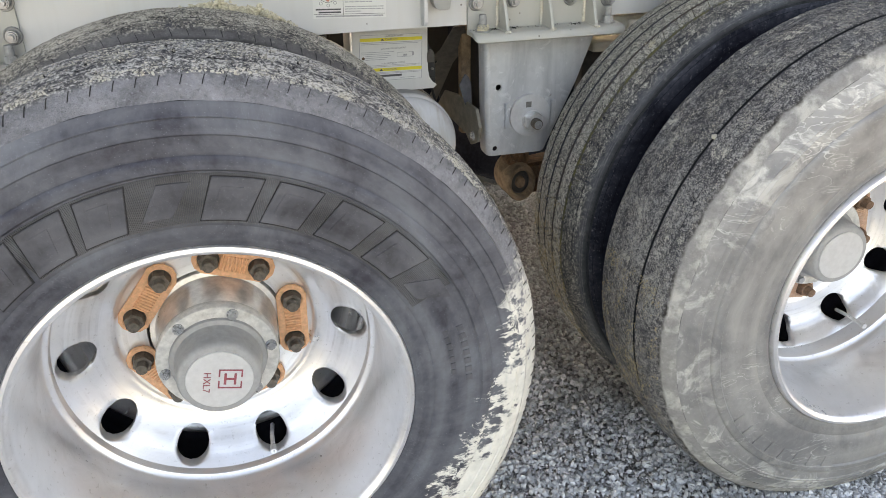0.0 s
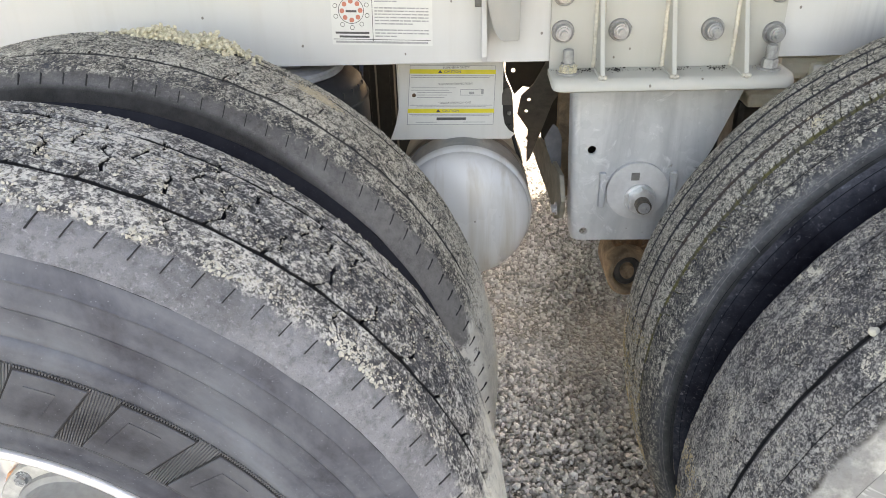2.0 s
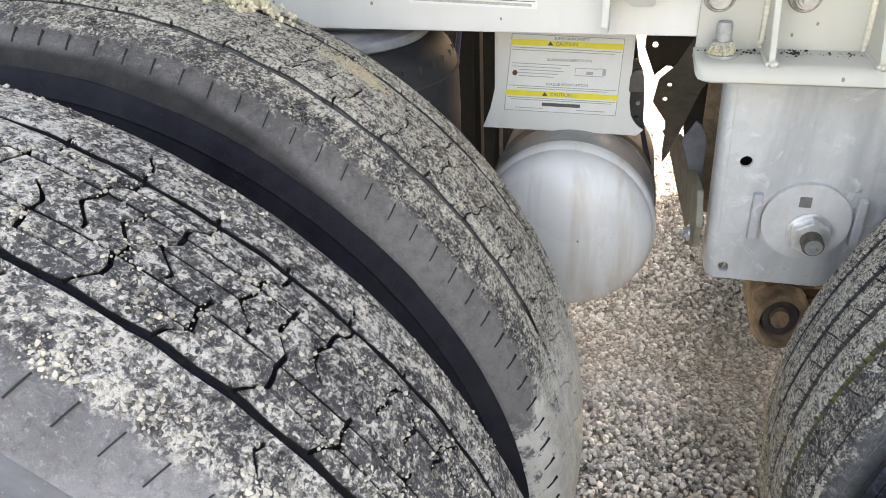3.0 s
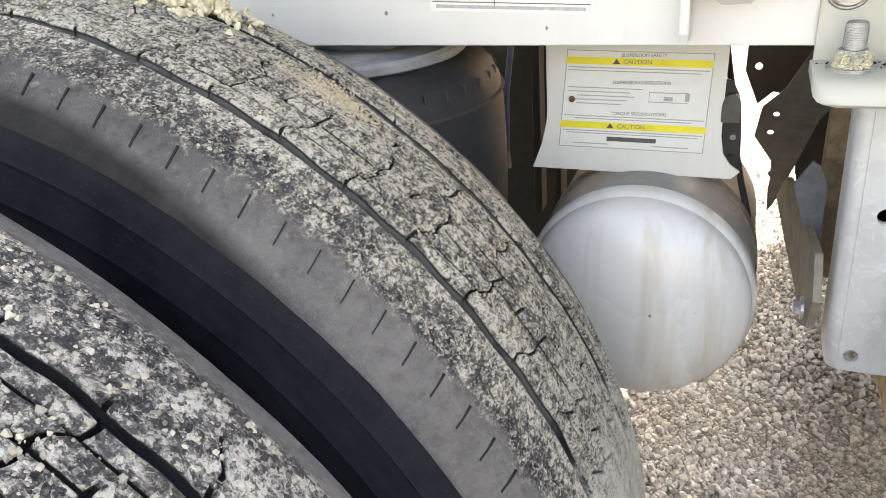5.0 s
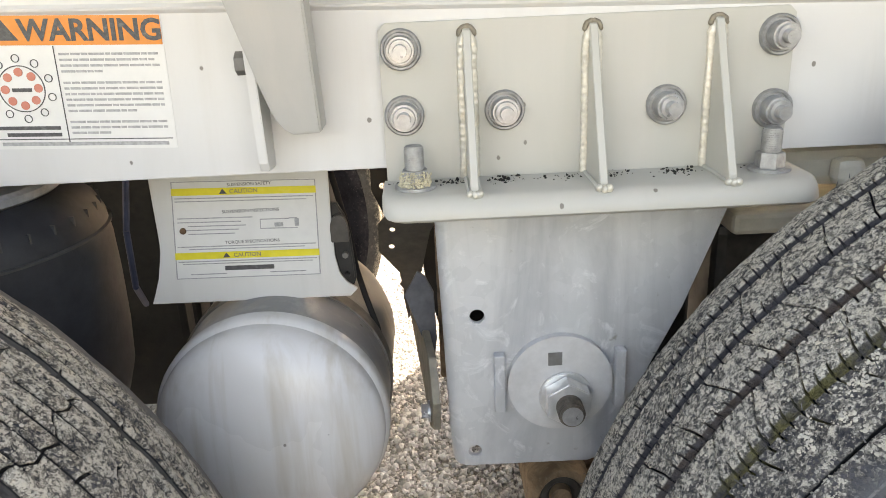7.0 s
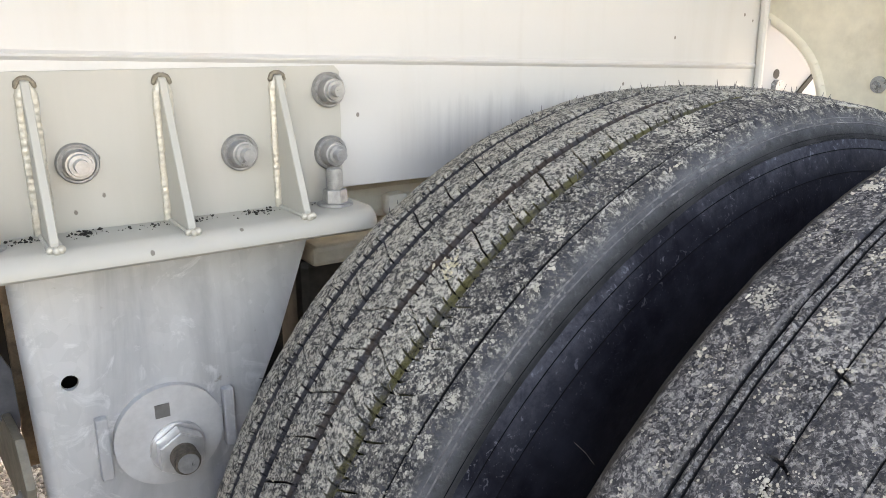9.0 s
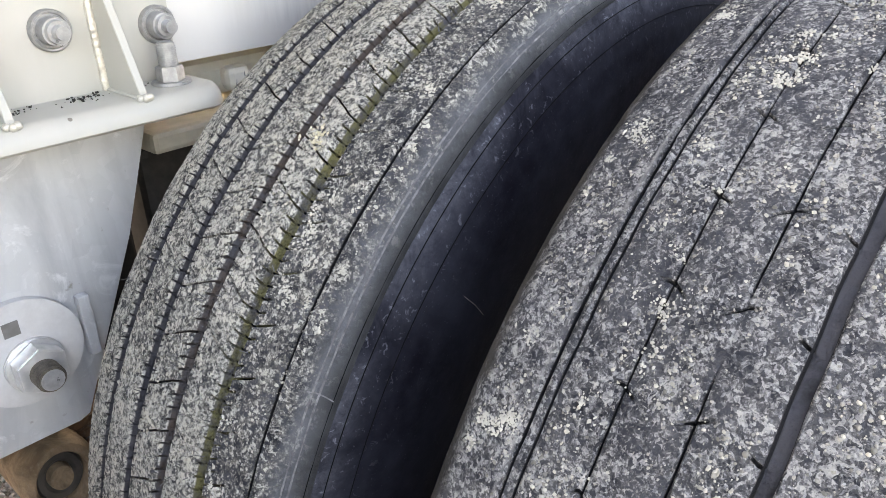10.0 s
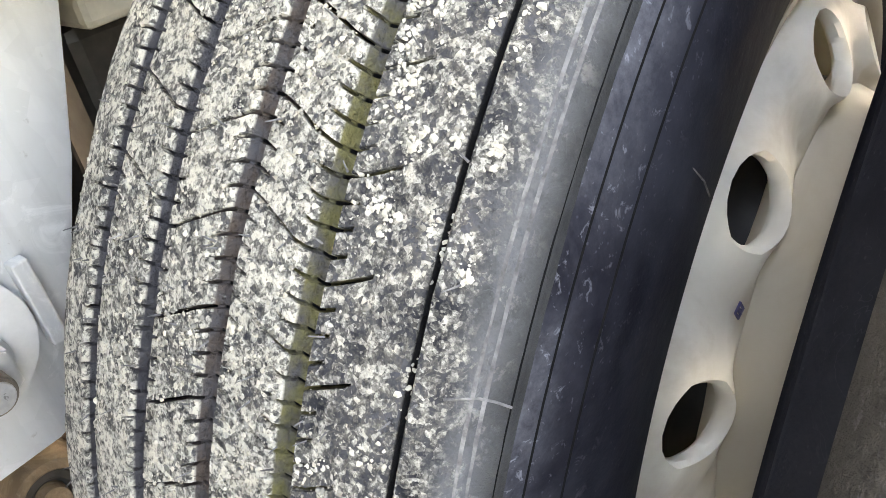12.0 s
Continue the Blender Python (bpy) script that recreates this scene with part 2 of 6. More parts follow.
def polished(name):
    """Forged aluminium wheel: bright, with lathe rings, water spots and film of road dirt."""
    n = Nodes(name)
    x, y, z = n.axes()
    radius = n.math("SQRT", n.math("ADD", n.math("MULTIPLY", x, x), n.math("MULTIPLY", z, z)))
    rings = n.put("ShaderNodeTexNoise", {"W": radius, "Scale": 400.0, "Detail": 3.0}, noise_dimensions="1D").outputs["Fac"]
    film, spots = n.noise(7.0, 6, 0.65, distortion=0.5), n.noise(120.0, 4)
    base = n.mix(n.ramp(film, 0.4, 0.75, 0.0, 0.45), (0.86, 0.86, 0.87), (0.62, 0.62, 0.61))
    base = n.mix(n.ramp(spots, 0.62, 0.75, 0.0, 0.5), base, (0.36, 0.34, 0.31))
    bands = n.put("ShaderNodeTexNoise", {"W": radius, "Scale": 85.0, "Detail": 2.0}, noise_dimensions="1D").outputs["Fac"]
    smear = n.noise(16.0, 6, 0.7, distortion=1.4)
    base = n.mix(n.math("MULTIPLY", n.ramp(bands, 0.48, 0.60), n.ramp(smear, 0.40, 0.70, 0.0, 0.4)), base, (0.48, 0.47, 0.455))
    base = n.mix(n.ramp(smear, 0.66, 0.78, 0.0, 0.5), base, (0.45, 0.40, 0.34))
    rough = n.math("ADD", n.ramp(film, 0.35, 0.75, 0.24, 0.36), n.math("MULTIPLY", spots, 0.08))
    return n.done(base, rough, 0.80, n.math("ADD", rings, n.math("MULTIPLY", spots, 0.6)), 0.0004, 0.25)


def cast_metal(name):
    """Bright cast aluminium gone cream, with tan dirt settled in the recess inside the ring of hand holes and brown dirt along the rim."""
    n = Nodes(name)
    grain, stain = n.noise(60.0, 5), n.noise(8.0, 6, 0.65, distortion=0.6)
    base = n.mix(grain, (0.86, 0.83, 0.74), (0.97, 0.945, 0.85))
    base = n.mix(n.ramp(stain, 0.50, 0.72, 0.0, 0.5), base, (0.46, 0.39, 0.28))
    reach = n.math("ADD", wheel_radius(n), n.math("MULTIPLY", n.math("SUBTRACT", stain, 0.5), 0.030))
    base = n.mix(n.ramp(reach, 0.216, 0.194, 0.0, 0.7), base, (0.40, 0.325, 0.21))
    base = n.mix(n.ramp(wheel_radius(n), 0.270, 0.278, 0.0, 0.85), base, (0.085, 0.068, 0.048))
    return n.done(base, n.ramp(stain, 0.4, 0.7, 0.38, 0.55), 0.0, grain, 0.0004, 0.5)


def galvanised(name):
    """Hot-dip zinc: soft spangle, white bloom and run marks."""
    n = Nodes(name)
    spangle = n.cells(70.0, out="Color")
    tone = n.put("ShaderNodeSeparateColor", {"Color": spangle}).outputs[0]
    runs = n.noise(5.0, 6, 0.6, n.scaled(3.0, 3.0, 0.6), 0.7)
    bloom = n.noise(28.0, 6, 0.7, distortion=1.2)
    base = n.mix(tone, (0.53, 0.545, 0.55), (0.58, 0.592, 0.597))
    base = n.mix(n.ramp(runs, 0.42, 0.66, 0.0, 0.9), base, (0.37, 0.385, 0.40))
    base = n.mix(n.ramp(bloom, 0.56, 0.70, 0.0, 0.6), base, (0.80, 0.81, 0.81))
    base = n.mix(n.ramp(n.noise(60.0, 4), 0.7, 0.78, 0.0, 0.7), base, (0.24, 0.22, 0.19))
    return n.done(base, n.ramp(bloom, 0.3, 0.7, 0.42, 0.62), 0.28, bloom, 0.0008, 0.25)


def white_paint(name, color=(0.61, 0.605, 0.59), rough=0.4, grime=0.3, spray_shade=0.0, streaks=0.0):
    """White enamel with faint runs, dust and small dark nicks."""
    n = Nodes(name)
    runs = n.noise(5.0, 6, 0.62, n.scaled(5.0, 5.0, 0.45), 0.4)
    cloud, nick = n.noise(2.4, 5, 0.6), n.cells(24.0, vector=n.scaled(1.0, 1.0, 0.8))
    base = n.mix(n.ramp(runs, 0.5, 0.78, 0.0, grime), color, (0.50, 0.48, 0.44))
    base = n.mix(n.ramp(cloud, 0.5, 0.8, 0.0, grime * 0.8), base, (0.62, 0.60, 0.55))
    if spray_shade:
        # runs of thrown-up road dirt, and the tyre's shade painted in, on the lower rail
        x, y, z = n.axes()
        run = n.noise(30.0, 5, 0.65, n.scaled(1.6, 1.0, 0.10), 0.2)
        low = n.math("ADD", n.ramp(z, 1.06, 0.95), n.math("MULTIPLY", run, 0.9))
        base = n.mix(n.math("MULTIPLY", n.ramp(low, 0.75, 1.35, 0.0, spray_shade), n.math("MULTIPLY", n.ramp(x, 1.03, 1.14), n.ramp(x, 1.50, 1.40))), base, (0.24, 0.24, 0.25))
    if streaks:
        run = n.noise(11.0, 5, 0.6, n.scaled(2.2, 1.0, 0.13), 0.3)
        base = n.mix(n.ramp(run, 0.50, 0.68, 0.0, streaks), base, (0.42, 0.36, 0.27))
    base = n.mix(n.ramp(n.math("ADD", nick, n.math("MULTIPLY", n.noise(140.0, 3), 0.05)), 0.082, 0.066, 0.0, 0.85), base, (0.13, 0.11, 0.09))
    return n.done(base, n.ramp(cloud, 0.3, 0.7, rough * 0.8, rough * 1.4), 0.0, n.noise(45.0, 4), 0.0008, 0.15)


def shaded_patch(n, base):
    """Dirty brown ground beside the rear wheels, the far wheel's shade painted in, ragged at its edge."""
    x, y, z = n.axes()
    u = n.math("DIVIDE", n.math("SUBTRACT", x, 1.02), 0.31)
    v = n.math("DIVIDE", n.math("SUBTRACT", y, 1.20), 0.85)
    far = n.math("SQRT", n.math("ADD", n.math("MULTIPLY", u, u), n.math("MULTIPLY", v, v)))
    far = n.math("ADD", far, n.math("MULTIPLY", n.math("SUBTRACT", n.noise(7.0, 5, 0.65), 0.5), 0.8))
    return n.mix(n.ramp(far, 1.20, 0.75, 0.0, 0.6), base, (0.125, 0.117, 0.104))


def gravel(name):
    """Crushed limestone ground: cells of stone in several greys."""
    n = Nodes(name)
    cell = n.cells(105.0, out="Color")
    edge = n.cells(105.0, "DISTANCE_TO_EDGE")
    tone = n.put("ShaderNodeSeparateColor", {"Color": cell}).outputs[0]
    damp_shade = n.noise(1.6, 5, 0.6)
    base = n.mix(tone, (0.31, 0.31, 0.305), (0.70, 0.705, 0.70))
    base = n.mix(n.ramp(edge, 0.0, 0.09, 1.0, 0.0), base, (0.05, 0.05, 0.05))
    base = n.mix(n.ramp(damp_shade, 0.52, 0.68, 0.0, 0.5), base, (0.18, 0.170, 0.155))
    base = shaded_patch(n, base)
    return n.done(base, 0.9, 0.0, n.math("ADD", n.math("MINIMUM", edge, 0.25), n.math("MULTIPLY", tone, 0.2)), 0.012, 1.0)


def pebble(name, dark=(0.28, 0.293, 0.305), light=(0.83, 0.855, 0.875), damp_shade=False):
    n = Nodes(name)
    island = n.put("ShaderNodeNewGeometry").outputs["Random Per Island"]
    base = n.mix(island, dark, light)
    grain = n.noise(160.0, 5)
    base = n.mix(n.ramp(grain, 0.45, 0.75, 0.0, 0.4), base, (0.29, 0.28, 0.265))
    base = n.mix(n.ramp(n.noise(1.6, 5, 0.6), 0.52, 0.66, 0.0, 0.35), base, (0.26, 0.254, 0.242))
    if damp_shade:
        base = shaded_patch(n, base)
    return n.done(base, 0.9, 0.0, grain, 0.001, 0.5)


def rust(name, dark=(0.06, 0.035, 0.022), light=(0.26, 0.14, 0.07)):
    n = Nodes(name)
    flake, fine = n.noise(30.0, 6, 0.7, distortion=0.8), n.noise(180.0, 4)
    base = n.mix(n.ramp(flake, 0.35, 0.7), dark, light)
    base = n.mix(n.ramp(fine, 0.55, 0.75, 0.0, 0.5), base, (0.34, 0.28, 0.22))
    return n.done(base, 0.85, 0.1, n.math("ADD", flake, fine), 0.0015, 0.6)


SIDEWALL = rubber("rubber_dusty", (0.140, 0.150, 0.168), 0.95, 0.010, True, bare=0.036, dull=0.1)
SIDEWALL_MID = rubber("rubber_grey", (0.030, 0.031, 0.038), 0.7, 0.003, bare=0.009, dull=0.2)
SIDEWALL_PALE = rubber("rubber_muddy", (0.30, 0.295, 0.283), 1.0, 0.0, False, 0.9, 0.15)
SIDEWALL_DARK = rubber("rubber_black", (0.034, 0.037, 0.047), 0.5, 0.002, bare=0.006, dull=0.25)
SIDEWALL_SCRAPED = rubber("rubber_scraped", (0.034, 0.037, 0.050), 0.5, 0.003, bare=0.006, dull=0.25, scraped=(0.098, 0.105, 0.125))
LETTER = rubber("rubber_lettering", (0.125, 0.130, 0.143), 0.8, 0.006, bare=0.040, dull=0.1)
RIB_RUBBER = rubber("rubber_ribs", (0.16, 0.163, 0.175), 0.6, bare=0.05)
MOULD_EDGE = plain("scuffed_rubber_edge", (0.16, 0.16, 0.168), 0.8, 0.0, 160.0, 0.6, (0.40, 0.40, 0.39), 1.0, 45.0, 0.001)
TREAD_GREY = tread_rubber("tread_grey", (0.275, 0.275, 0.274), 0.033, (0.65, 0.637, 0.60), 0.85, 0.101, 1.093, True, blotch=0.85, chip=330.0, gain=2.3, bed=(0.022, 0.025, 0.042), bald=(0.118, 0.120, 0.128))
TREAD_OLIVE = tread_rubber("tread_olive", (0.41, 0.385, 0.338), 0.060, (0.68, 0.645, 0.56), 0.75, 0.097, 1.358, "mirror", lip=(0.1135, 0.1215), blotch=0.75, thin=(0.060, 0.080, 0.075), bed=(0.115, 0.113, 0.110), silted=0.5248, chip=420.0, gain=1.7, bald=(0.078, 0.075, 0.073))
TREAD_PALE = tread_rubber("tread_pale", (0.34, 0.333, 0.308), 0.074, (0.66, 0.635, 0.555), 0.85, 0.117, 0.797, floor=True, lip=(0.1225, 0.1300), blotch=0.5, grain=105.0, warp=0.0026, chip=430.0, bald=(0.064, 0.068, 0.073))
TREAD_DARK = tread_rubber("tread_dark", (0.265, 0.264, 0.269), 0.032, (0.55, 0.536, 0.485), 0.65, 0.112, blotch=0.9, grain=90.0, washed=(0.30, 0.42, 0.022), skirt=(0.24, 0.235, 0.225), bed=(0.10, 0.10, 0.112), chip=460.0, gain=1.45, pale_lip=(0.0752, 0.0772), bald=(0.040, 0.037, 0.034))
LINE_BLACK = plain("black_mould_line", (0.009, 0.009, 0.010), 1.0, 0.0, 60.0, 0.3, (0.008, 0.008, 0.009), 0.4, 20.0)
LINE_BLACK.node_tree.nodes["Principled BSDF"].inputs["Specular IOR Level"].default_value = 0.05
DARK_EDGE = plain("dark_moulded_edge", (0.014, 0.014, 0.016), 0.8, 0.0, 60.0, 0.3, (0.10, 0.10, 0.105), 0.6, 20.0)
BLACK_RUBBER = plain("black_rubber", (0.014, 0.014, 0.015), 0.8, 0.0, 60.0, 0.3, (0.05, 0.05, 0.05), 0.4, 20.0)
ALUMINIUM = polished("polished_aluminium")
CAST = cast_metal("cast_aluminium")
ZINC = galvanised("galvanised_steel")
ZINC_BOLT = plain("zinc_bolt", (0.44, 0.45, 0.46), 0.28, 0.5, 140.0, 0.3, (0.27, 0.265, 0.25), 0.5, 40.0)
WHITE = white_paint("white_enamel", spray_shade=0.75)
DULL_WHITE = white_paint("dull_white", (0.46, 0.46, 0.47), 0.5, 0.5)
GRIT_BLACK = plain("black_grit", (0.03, 0.028, 0.024), 0.9, 0.0, 120.0, 0.4, (0.12, 0.10, 0.08), 0.4, 60.0)
HANGER_PAINT = white_paint("hanger_paint", (0.45, 0.442, 0.40), 0.45, 0.6)
BRACKET_PAINT = white_paint("bracket_paint", (0.64, 0.63, 0.60), 0.45, 0.4)
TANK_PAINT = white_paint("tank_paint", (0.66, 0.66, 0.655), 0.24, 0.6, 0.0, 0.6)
# tank paint again, darkened: the bracket's shade is in this colour
TANK_SHADED = white_paint("tank_paint_shaded", (0.26, 0.26, 0.258), 0.6, 0.7, 0.0, 0.4)
STRUT_PAINT = white_paint("strut_paint", (0.42, 0.415, 0.395), 0.5, 0.6)
WELD = plain("weld_bead", (0.66, 0.63, 0.55), 0.34, 0.35, 220.0, 0.2, (0.26, 0.21, 0.15), 0.6, 60.0, 0.002)
SCORCH = plain("scorched_weld", (0.30, 0.26, 0.20), 0.6, 0.2, 160.0, 0.4, (0.42, 0.38, 0.30), 0.6, 60.0, 0.002)
WASHER_GREY = plain("washer_grey", (0.34, 0.34, 0.335), 0.4, 0.3, 140.0, 0.35, (0.16, 0.15, 0.135), 0.6, 40.0)
BLUE_GREY = plain("blue_grey_steel", (0.20, 0.215, 0.24), 0.55, 0.1, 50.0, 0.3, (0.36, 0.34, 0.30), 0.7, 9.0)
PLATE_GREY = plain("dusty_plate_grey", (0.29, 0.30, 0.32), 0.6, 0.1, 50.0, 0.3, (0.62, 0.60, 0.55), 0.8, 11.0)
BRIGHT_ZINC = plain("bright_zinc", (0.45, 0.455, 0.46), 0.30, 0.5, 140.0, 0.25, (0.30, 0.25, 0.20), 0.5, 50.0)
STUD_ZINC = plain("weathered_stud_zinc", (0.42, 0.42, 0.41), 0.5, 0.3, 140.0, 0.3, (0.28, 0.25, 0.21), 0.7, 50.0)
GREY_CAP = plain("grey_plastic_cap", (0.36, 0.36, 0.355), 0.5, 0.0, 90.0, 0.15, (0.24, 0.23, 0.21), 0.6, 9.0)
GREY_FACE = plain("grey_cap_face", (0.56, 0.56, 0.555), 0.45, 0.0, 90.0, 0.1, (0.30, 0.29, 0.27), 0.4, 14.0)
HUB_METAL = plain("bare_hub_metal", (0.80, 0.80, 0.79), 0.30, 0.6, 60.0, 0.25, (0.42, 0.41, 0.40), 0.5, 14.0, 0.001)
GASKET = plain("hub_flange", (0.68, 0.67, 0.64), 0.55, 0.1, 70.0, 0.3, (0.24, 0.22, 0.19), 0.8, 30.0, 0.002)
ORANGE = plain("orange_plastic", (0.86, 0.47, 0.27), 0.55, 0.0, 120.0, 0.25, (0.60, 0.40, 0.27), 0.5, 18.0)
ORANGE_FADED = plain("faded_orange_plastic", (0.66, 0.42, 0.30), 0.6, 0.0, 120.0, 0.25, (0.66, 0.58, 0.50), 0.8, 18.0)
NUT_DARK = plain("dark_nut", (0.20, 0.175, 0.15), 0.5, 0.5, 120.0, 0.5, (0.20, 0.10, 0.05), 0.6, 60.0)
NUT_RUST = rust("rusty_nut", (0.12, 0.065, 0.04), (0.36, 0.22, 0.15))
RUST = rust("rusty_iron")
RUST_PALE = rust("rusty_casting", (0.16, 0.11, 0.07), (0.40, 0.29, 0.19))
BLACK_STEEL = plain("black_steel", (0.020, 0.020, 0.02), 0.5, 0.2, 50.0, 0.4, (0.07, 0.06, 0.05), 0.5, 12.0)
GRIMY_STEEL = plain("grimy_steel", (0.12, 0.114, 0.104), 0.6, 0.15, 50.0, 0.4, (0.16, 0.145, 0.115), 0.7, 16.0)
BROWN_BLACK = plain("brown_black_steel", (0.025, 0.022, 0.018), 0.5, 0.1, 50.0, 0.4, (0.08, 0.055, 0.035), 0.6, 14.0)
OILY_STEEL = plain("oily_steel", (0.085, 0.078, 0.070), 0.5, 0.2, 50.0, 0.4, (0.03, 0.028, 0.026), 0.8, 14.0)
DIM_STEEL = plain("dim_blue_steel", (0.105, 0.112, 0.130), 0.55, 0.1, 50.0, 0.4, (0.20, 0.185, 0.155), 0.7, 22.0)
LINK_STEEL = plain("dusty_link_steel", (0.26, 0.235, 0.185), 0.6, 0.1, 50.0, 0.35, (0.08, 0.07, 0.06), 0.7, 14.0)
GREY_STEEL = plain("grey_steel", (0.20, 0.195, 0.185), 0.55, 0.3, 50.0, 0.35, (0.14, 0.10, 0.07), 0.6, 14.0)
BAG = plain("air_bag_rubber", (0.016, 0.018, 0.024), 0.6, 0.0, 60.0, 0.4, (0.034, 0.036, 0.043), 0.5, 8.0, 0.001)
BAG_DUST = plain("dusty_bag_rubber", (0.055, 0.055, 0.057), 0.8, 0.0, 80.0, 0.4, (0.05, 0.05, 0.05), 0.6, 20.0)
CREAM = plain("cream_plastic", (0.80, 0.76, 0.64), 0.5, 0.0, 40.0, 0.12, (0.42, 0.37, 0.26), 0.6, 9.0)
CREAM_DIRTY = plain("dirty_cream_paint", (0.58, 0.54, 0.44), 0.6, 0.0, 30.0, 0.25, (0.14, 0.10, 0.06), 0.8, 10.0)
PAPER = plain("label_paper", (0.70, 0.695, 0.67), 0.5, 0.0, 80.0, 0.05, (0.62, 0.61, 0.57), 0.5, 20.0)
INK = plain("label_ink", (0.10, 0.10, 0.10), 0.6, 0.0, 300.0, 0.4, (0.35, 0.35, 0.34), 0.5, 120.0)
INK_GREY = plain("grey_ink", (0.20, 0.20, 0.20), 0.6, 0.0, 300.0, 0.4, (0.45, 0.45, 0.44), 0.6, 120.0)
INK_PALE = plain("faded_ink", (0.42, 0.42, 0.42), 0.6, 0.0, 300.0, 0.3, (0.6, 0.6, 0.58), 0.6, 120.0)
LABEL_ORANGE = plain("label_orange", (0.78, 0.26, 0.05), 0.5, 0.0, 80.0, 0.1, (0.62, 0.36, 0.2), 0.5, 40.0)
LABEL_YELLOW = plain("label_yellow", (0.80, 0.68, 0.05), 0.5, 0.0, 80.0, 0.1, (0.70, 0.65, 0.3), 0.5, 40.0)
LABEL_RED = plain("label_red", (0.60, 0.20, 0.14), 0.5, 0.0, 80.0, 0.1, (0.6, 0.4, 0.35), 0.4, 60.0)
MARK_RED = plain("mark_red", (0.36, 0.08, 0.10), 0.6, 0.0, 200.0, 0.3, (0.40, 0.33, 0.32), 0.6, 90.0)
MARK_BLUE = plain("mark_blue", (0.07, 0.07, 0.20), 0.5, 0.0, 200.0, 0.3, (0.4, 0.4, 0.4), 0.5, 90.0)
DRY_MUD = plain("dried_white_mud", (0.56, 0.54, 0.47), 0.95, 0.0, 120.0, 0.3, (0.36, 0.34, 0.29), 0.6, 30.0, 0.003)
TAN_MUD = plain("tan_mud", (0.46, 0.38, 0.24), 0.95, 0.0, 120.0, 0.35, (0.30, 0.24, 0.15), 0.6, 40.0, 0.002)
MOSS = plain("dry_moss", (0.70, 0.64, 0.48), 0.95, 0.0, 200.0, 0.4, (0.40, 0.36, 0.22), 0.6, 60.0, 0.003)
SAND = plain("beige_sand", (0.55, 0.47, 0.345), 0.95, 0.0, 200.0, 0.3, (0.45, 0.36, 0.25), 0.6, 60.0, 0.002)
CRUMB = pebble("dirt_crumb", (0.13, 0.125, 0.11), (0.56, 0.53, 0.45))
GRAVEL, STONE = gravel("gravel_ground"), pebble("gravel_stone", damp_shade=True)
BLUE_HOSE = plain("blue_hose", (0.03, 0.05, 0.12), 0.5)


# ---- mesh helpers ----
def mesh_of(name, verts, faces, material, smooth=True):
    me = bpy.data.meshes.new(name)
    me.from_pydata([tuple(v) for v in verts], [], faces)
    me.materials.append(material)
    me.polygons.foreach_set("use_smooth", [smooth] * len(me.polygons))
    me.update()
    return me


def part(name, bm, material=None, parent=None, label="", m=None, smooth=False, angle=0.6):
    """Links a bmesh, or a finished mesh, as ONE object under a thing or a part."""
    if isinstance(bm, bmesh.types.BMesh):
        bmesh.ops.recalc_face_normals(bm, faces=bm.faces)
        me = bpy.data.meshes.new(name)
        if smooth:
            for fc in bm.faces:
                fc.smooth = True
            for ed in bm.edges:
                ed.smooth = not (len(ed.link_faces) == 2 and ed.calc_face_angle(0) > angle)
        bm.to_mesh(me)
        bm.free()
        me.materials.append(material)
    else:
        me = bm
    ob = new(name, me)
    if parent is not None:
        ob.parent = parent
    if m is not None:
        ob.matrix_basis = m
    if label:
        ob["label"] = label
    return ob


def thing(name, label, category, group="", kind="", m=None):
    ob = new(name)
    ob.empty_display_size = 0.05
    if m is not None:
        ob.matrix_basis = m
    return tagged(ob, label, category, group, kind)


def box(lo, hi, bevel=0.0, bm=None):
    bm = bm or bmesh.new()
    size = [b - a for a, b in zip(lo, hi)]
    made = bmesh.ops.create_cube(bm, size=1.0, matrix=Matrix.Translation([(a + b) / 2 for a, b in zip(lo, hi)]) @ Matrix.Diagonal((*size, 1)))
    if bevel:
        edges = list({e for v in made["verts"] for e in v.link_edges})
        bmesh.ops.bevel(bm, geom=edges, offset=bevel, segments=2, affect="EDGES", profile=0.5)
    return bm


def rod(a, b, r, sides=20, r2=None, bm=None, bevel=0.0):
    """A round bar from a to b."""
    bm = bm or bmesh.new()
    a, b = Vector(a), Vector(b)
    turn = (b - a).to_track_quat("Z", "Y").to_matrix().to_4x4()
    made = bmesh.ops.create_cone(bm, cap_ends=True, segments=sides, radius1=r, radius2=r if r2 is None else r2, depth=(b - a).length, matrix=Matrix.Translation((a + b) / 2) @ turn)
    if bevel:
        caps = [e for e in {e for v in made["verts"] for e in v.link_edges} if len({round((v.co - a).dot((b - a).normalized()), 5) for v in e.verts}) == 1]
        bmesh.ops.bevel(bm, geom=caps, offset=bevel, segments=2, affect="EDGES")
    return bm


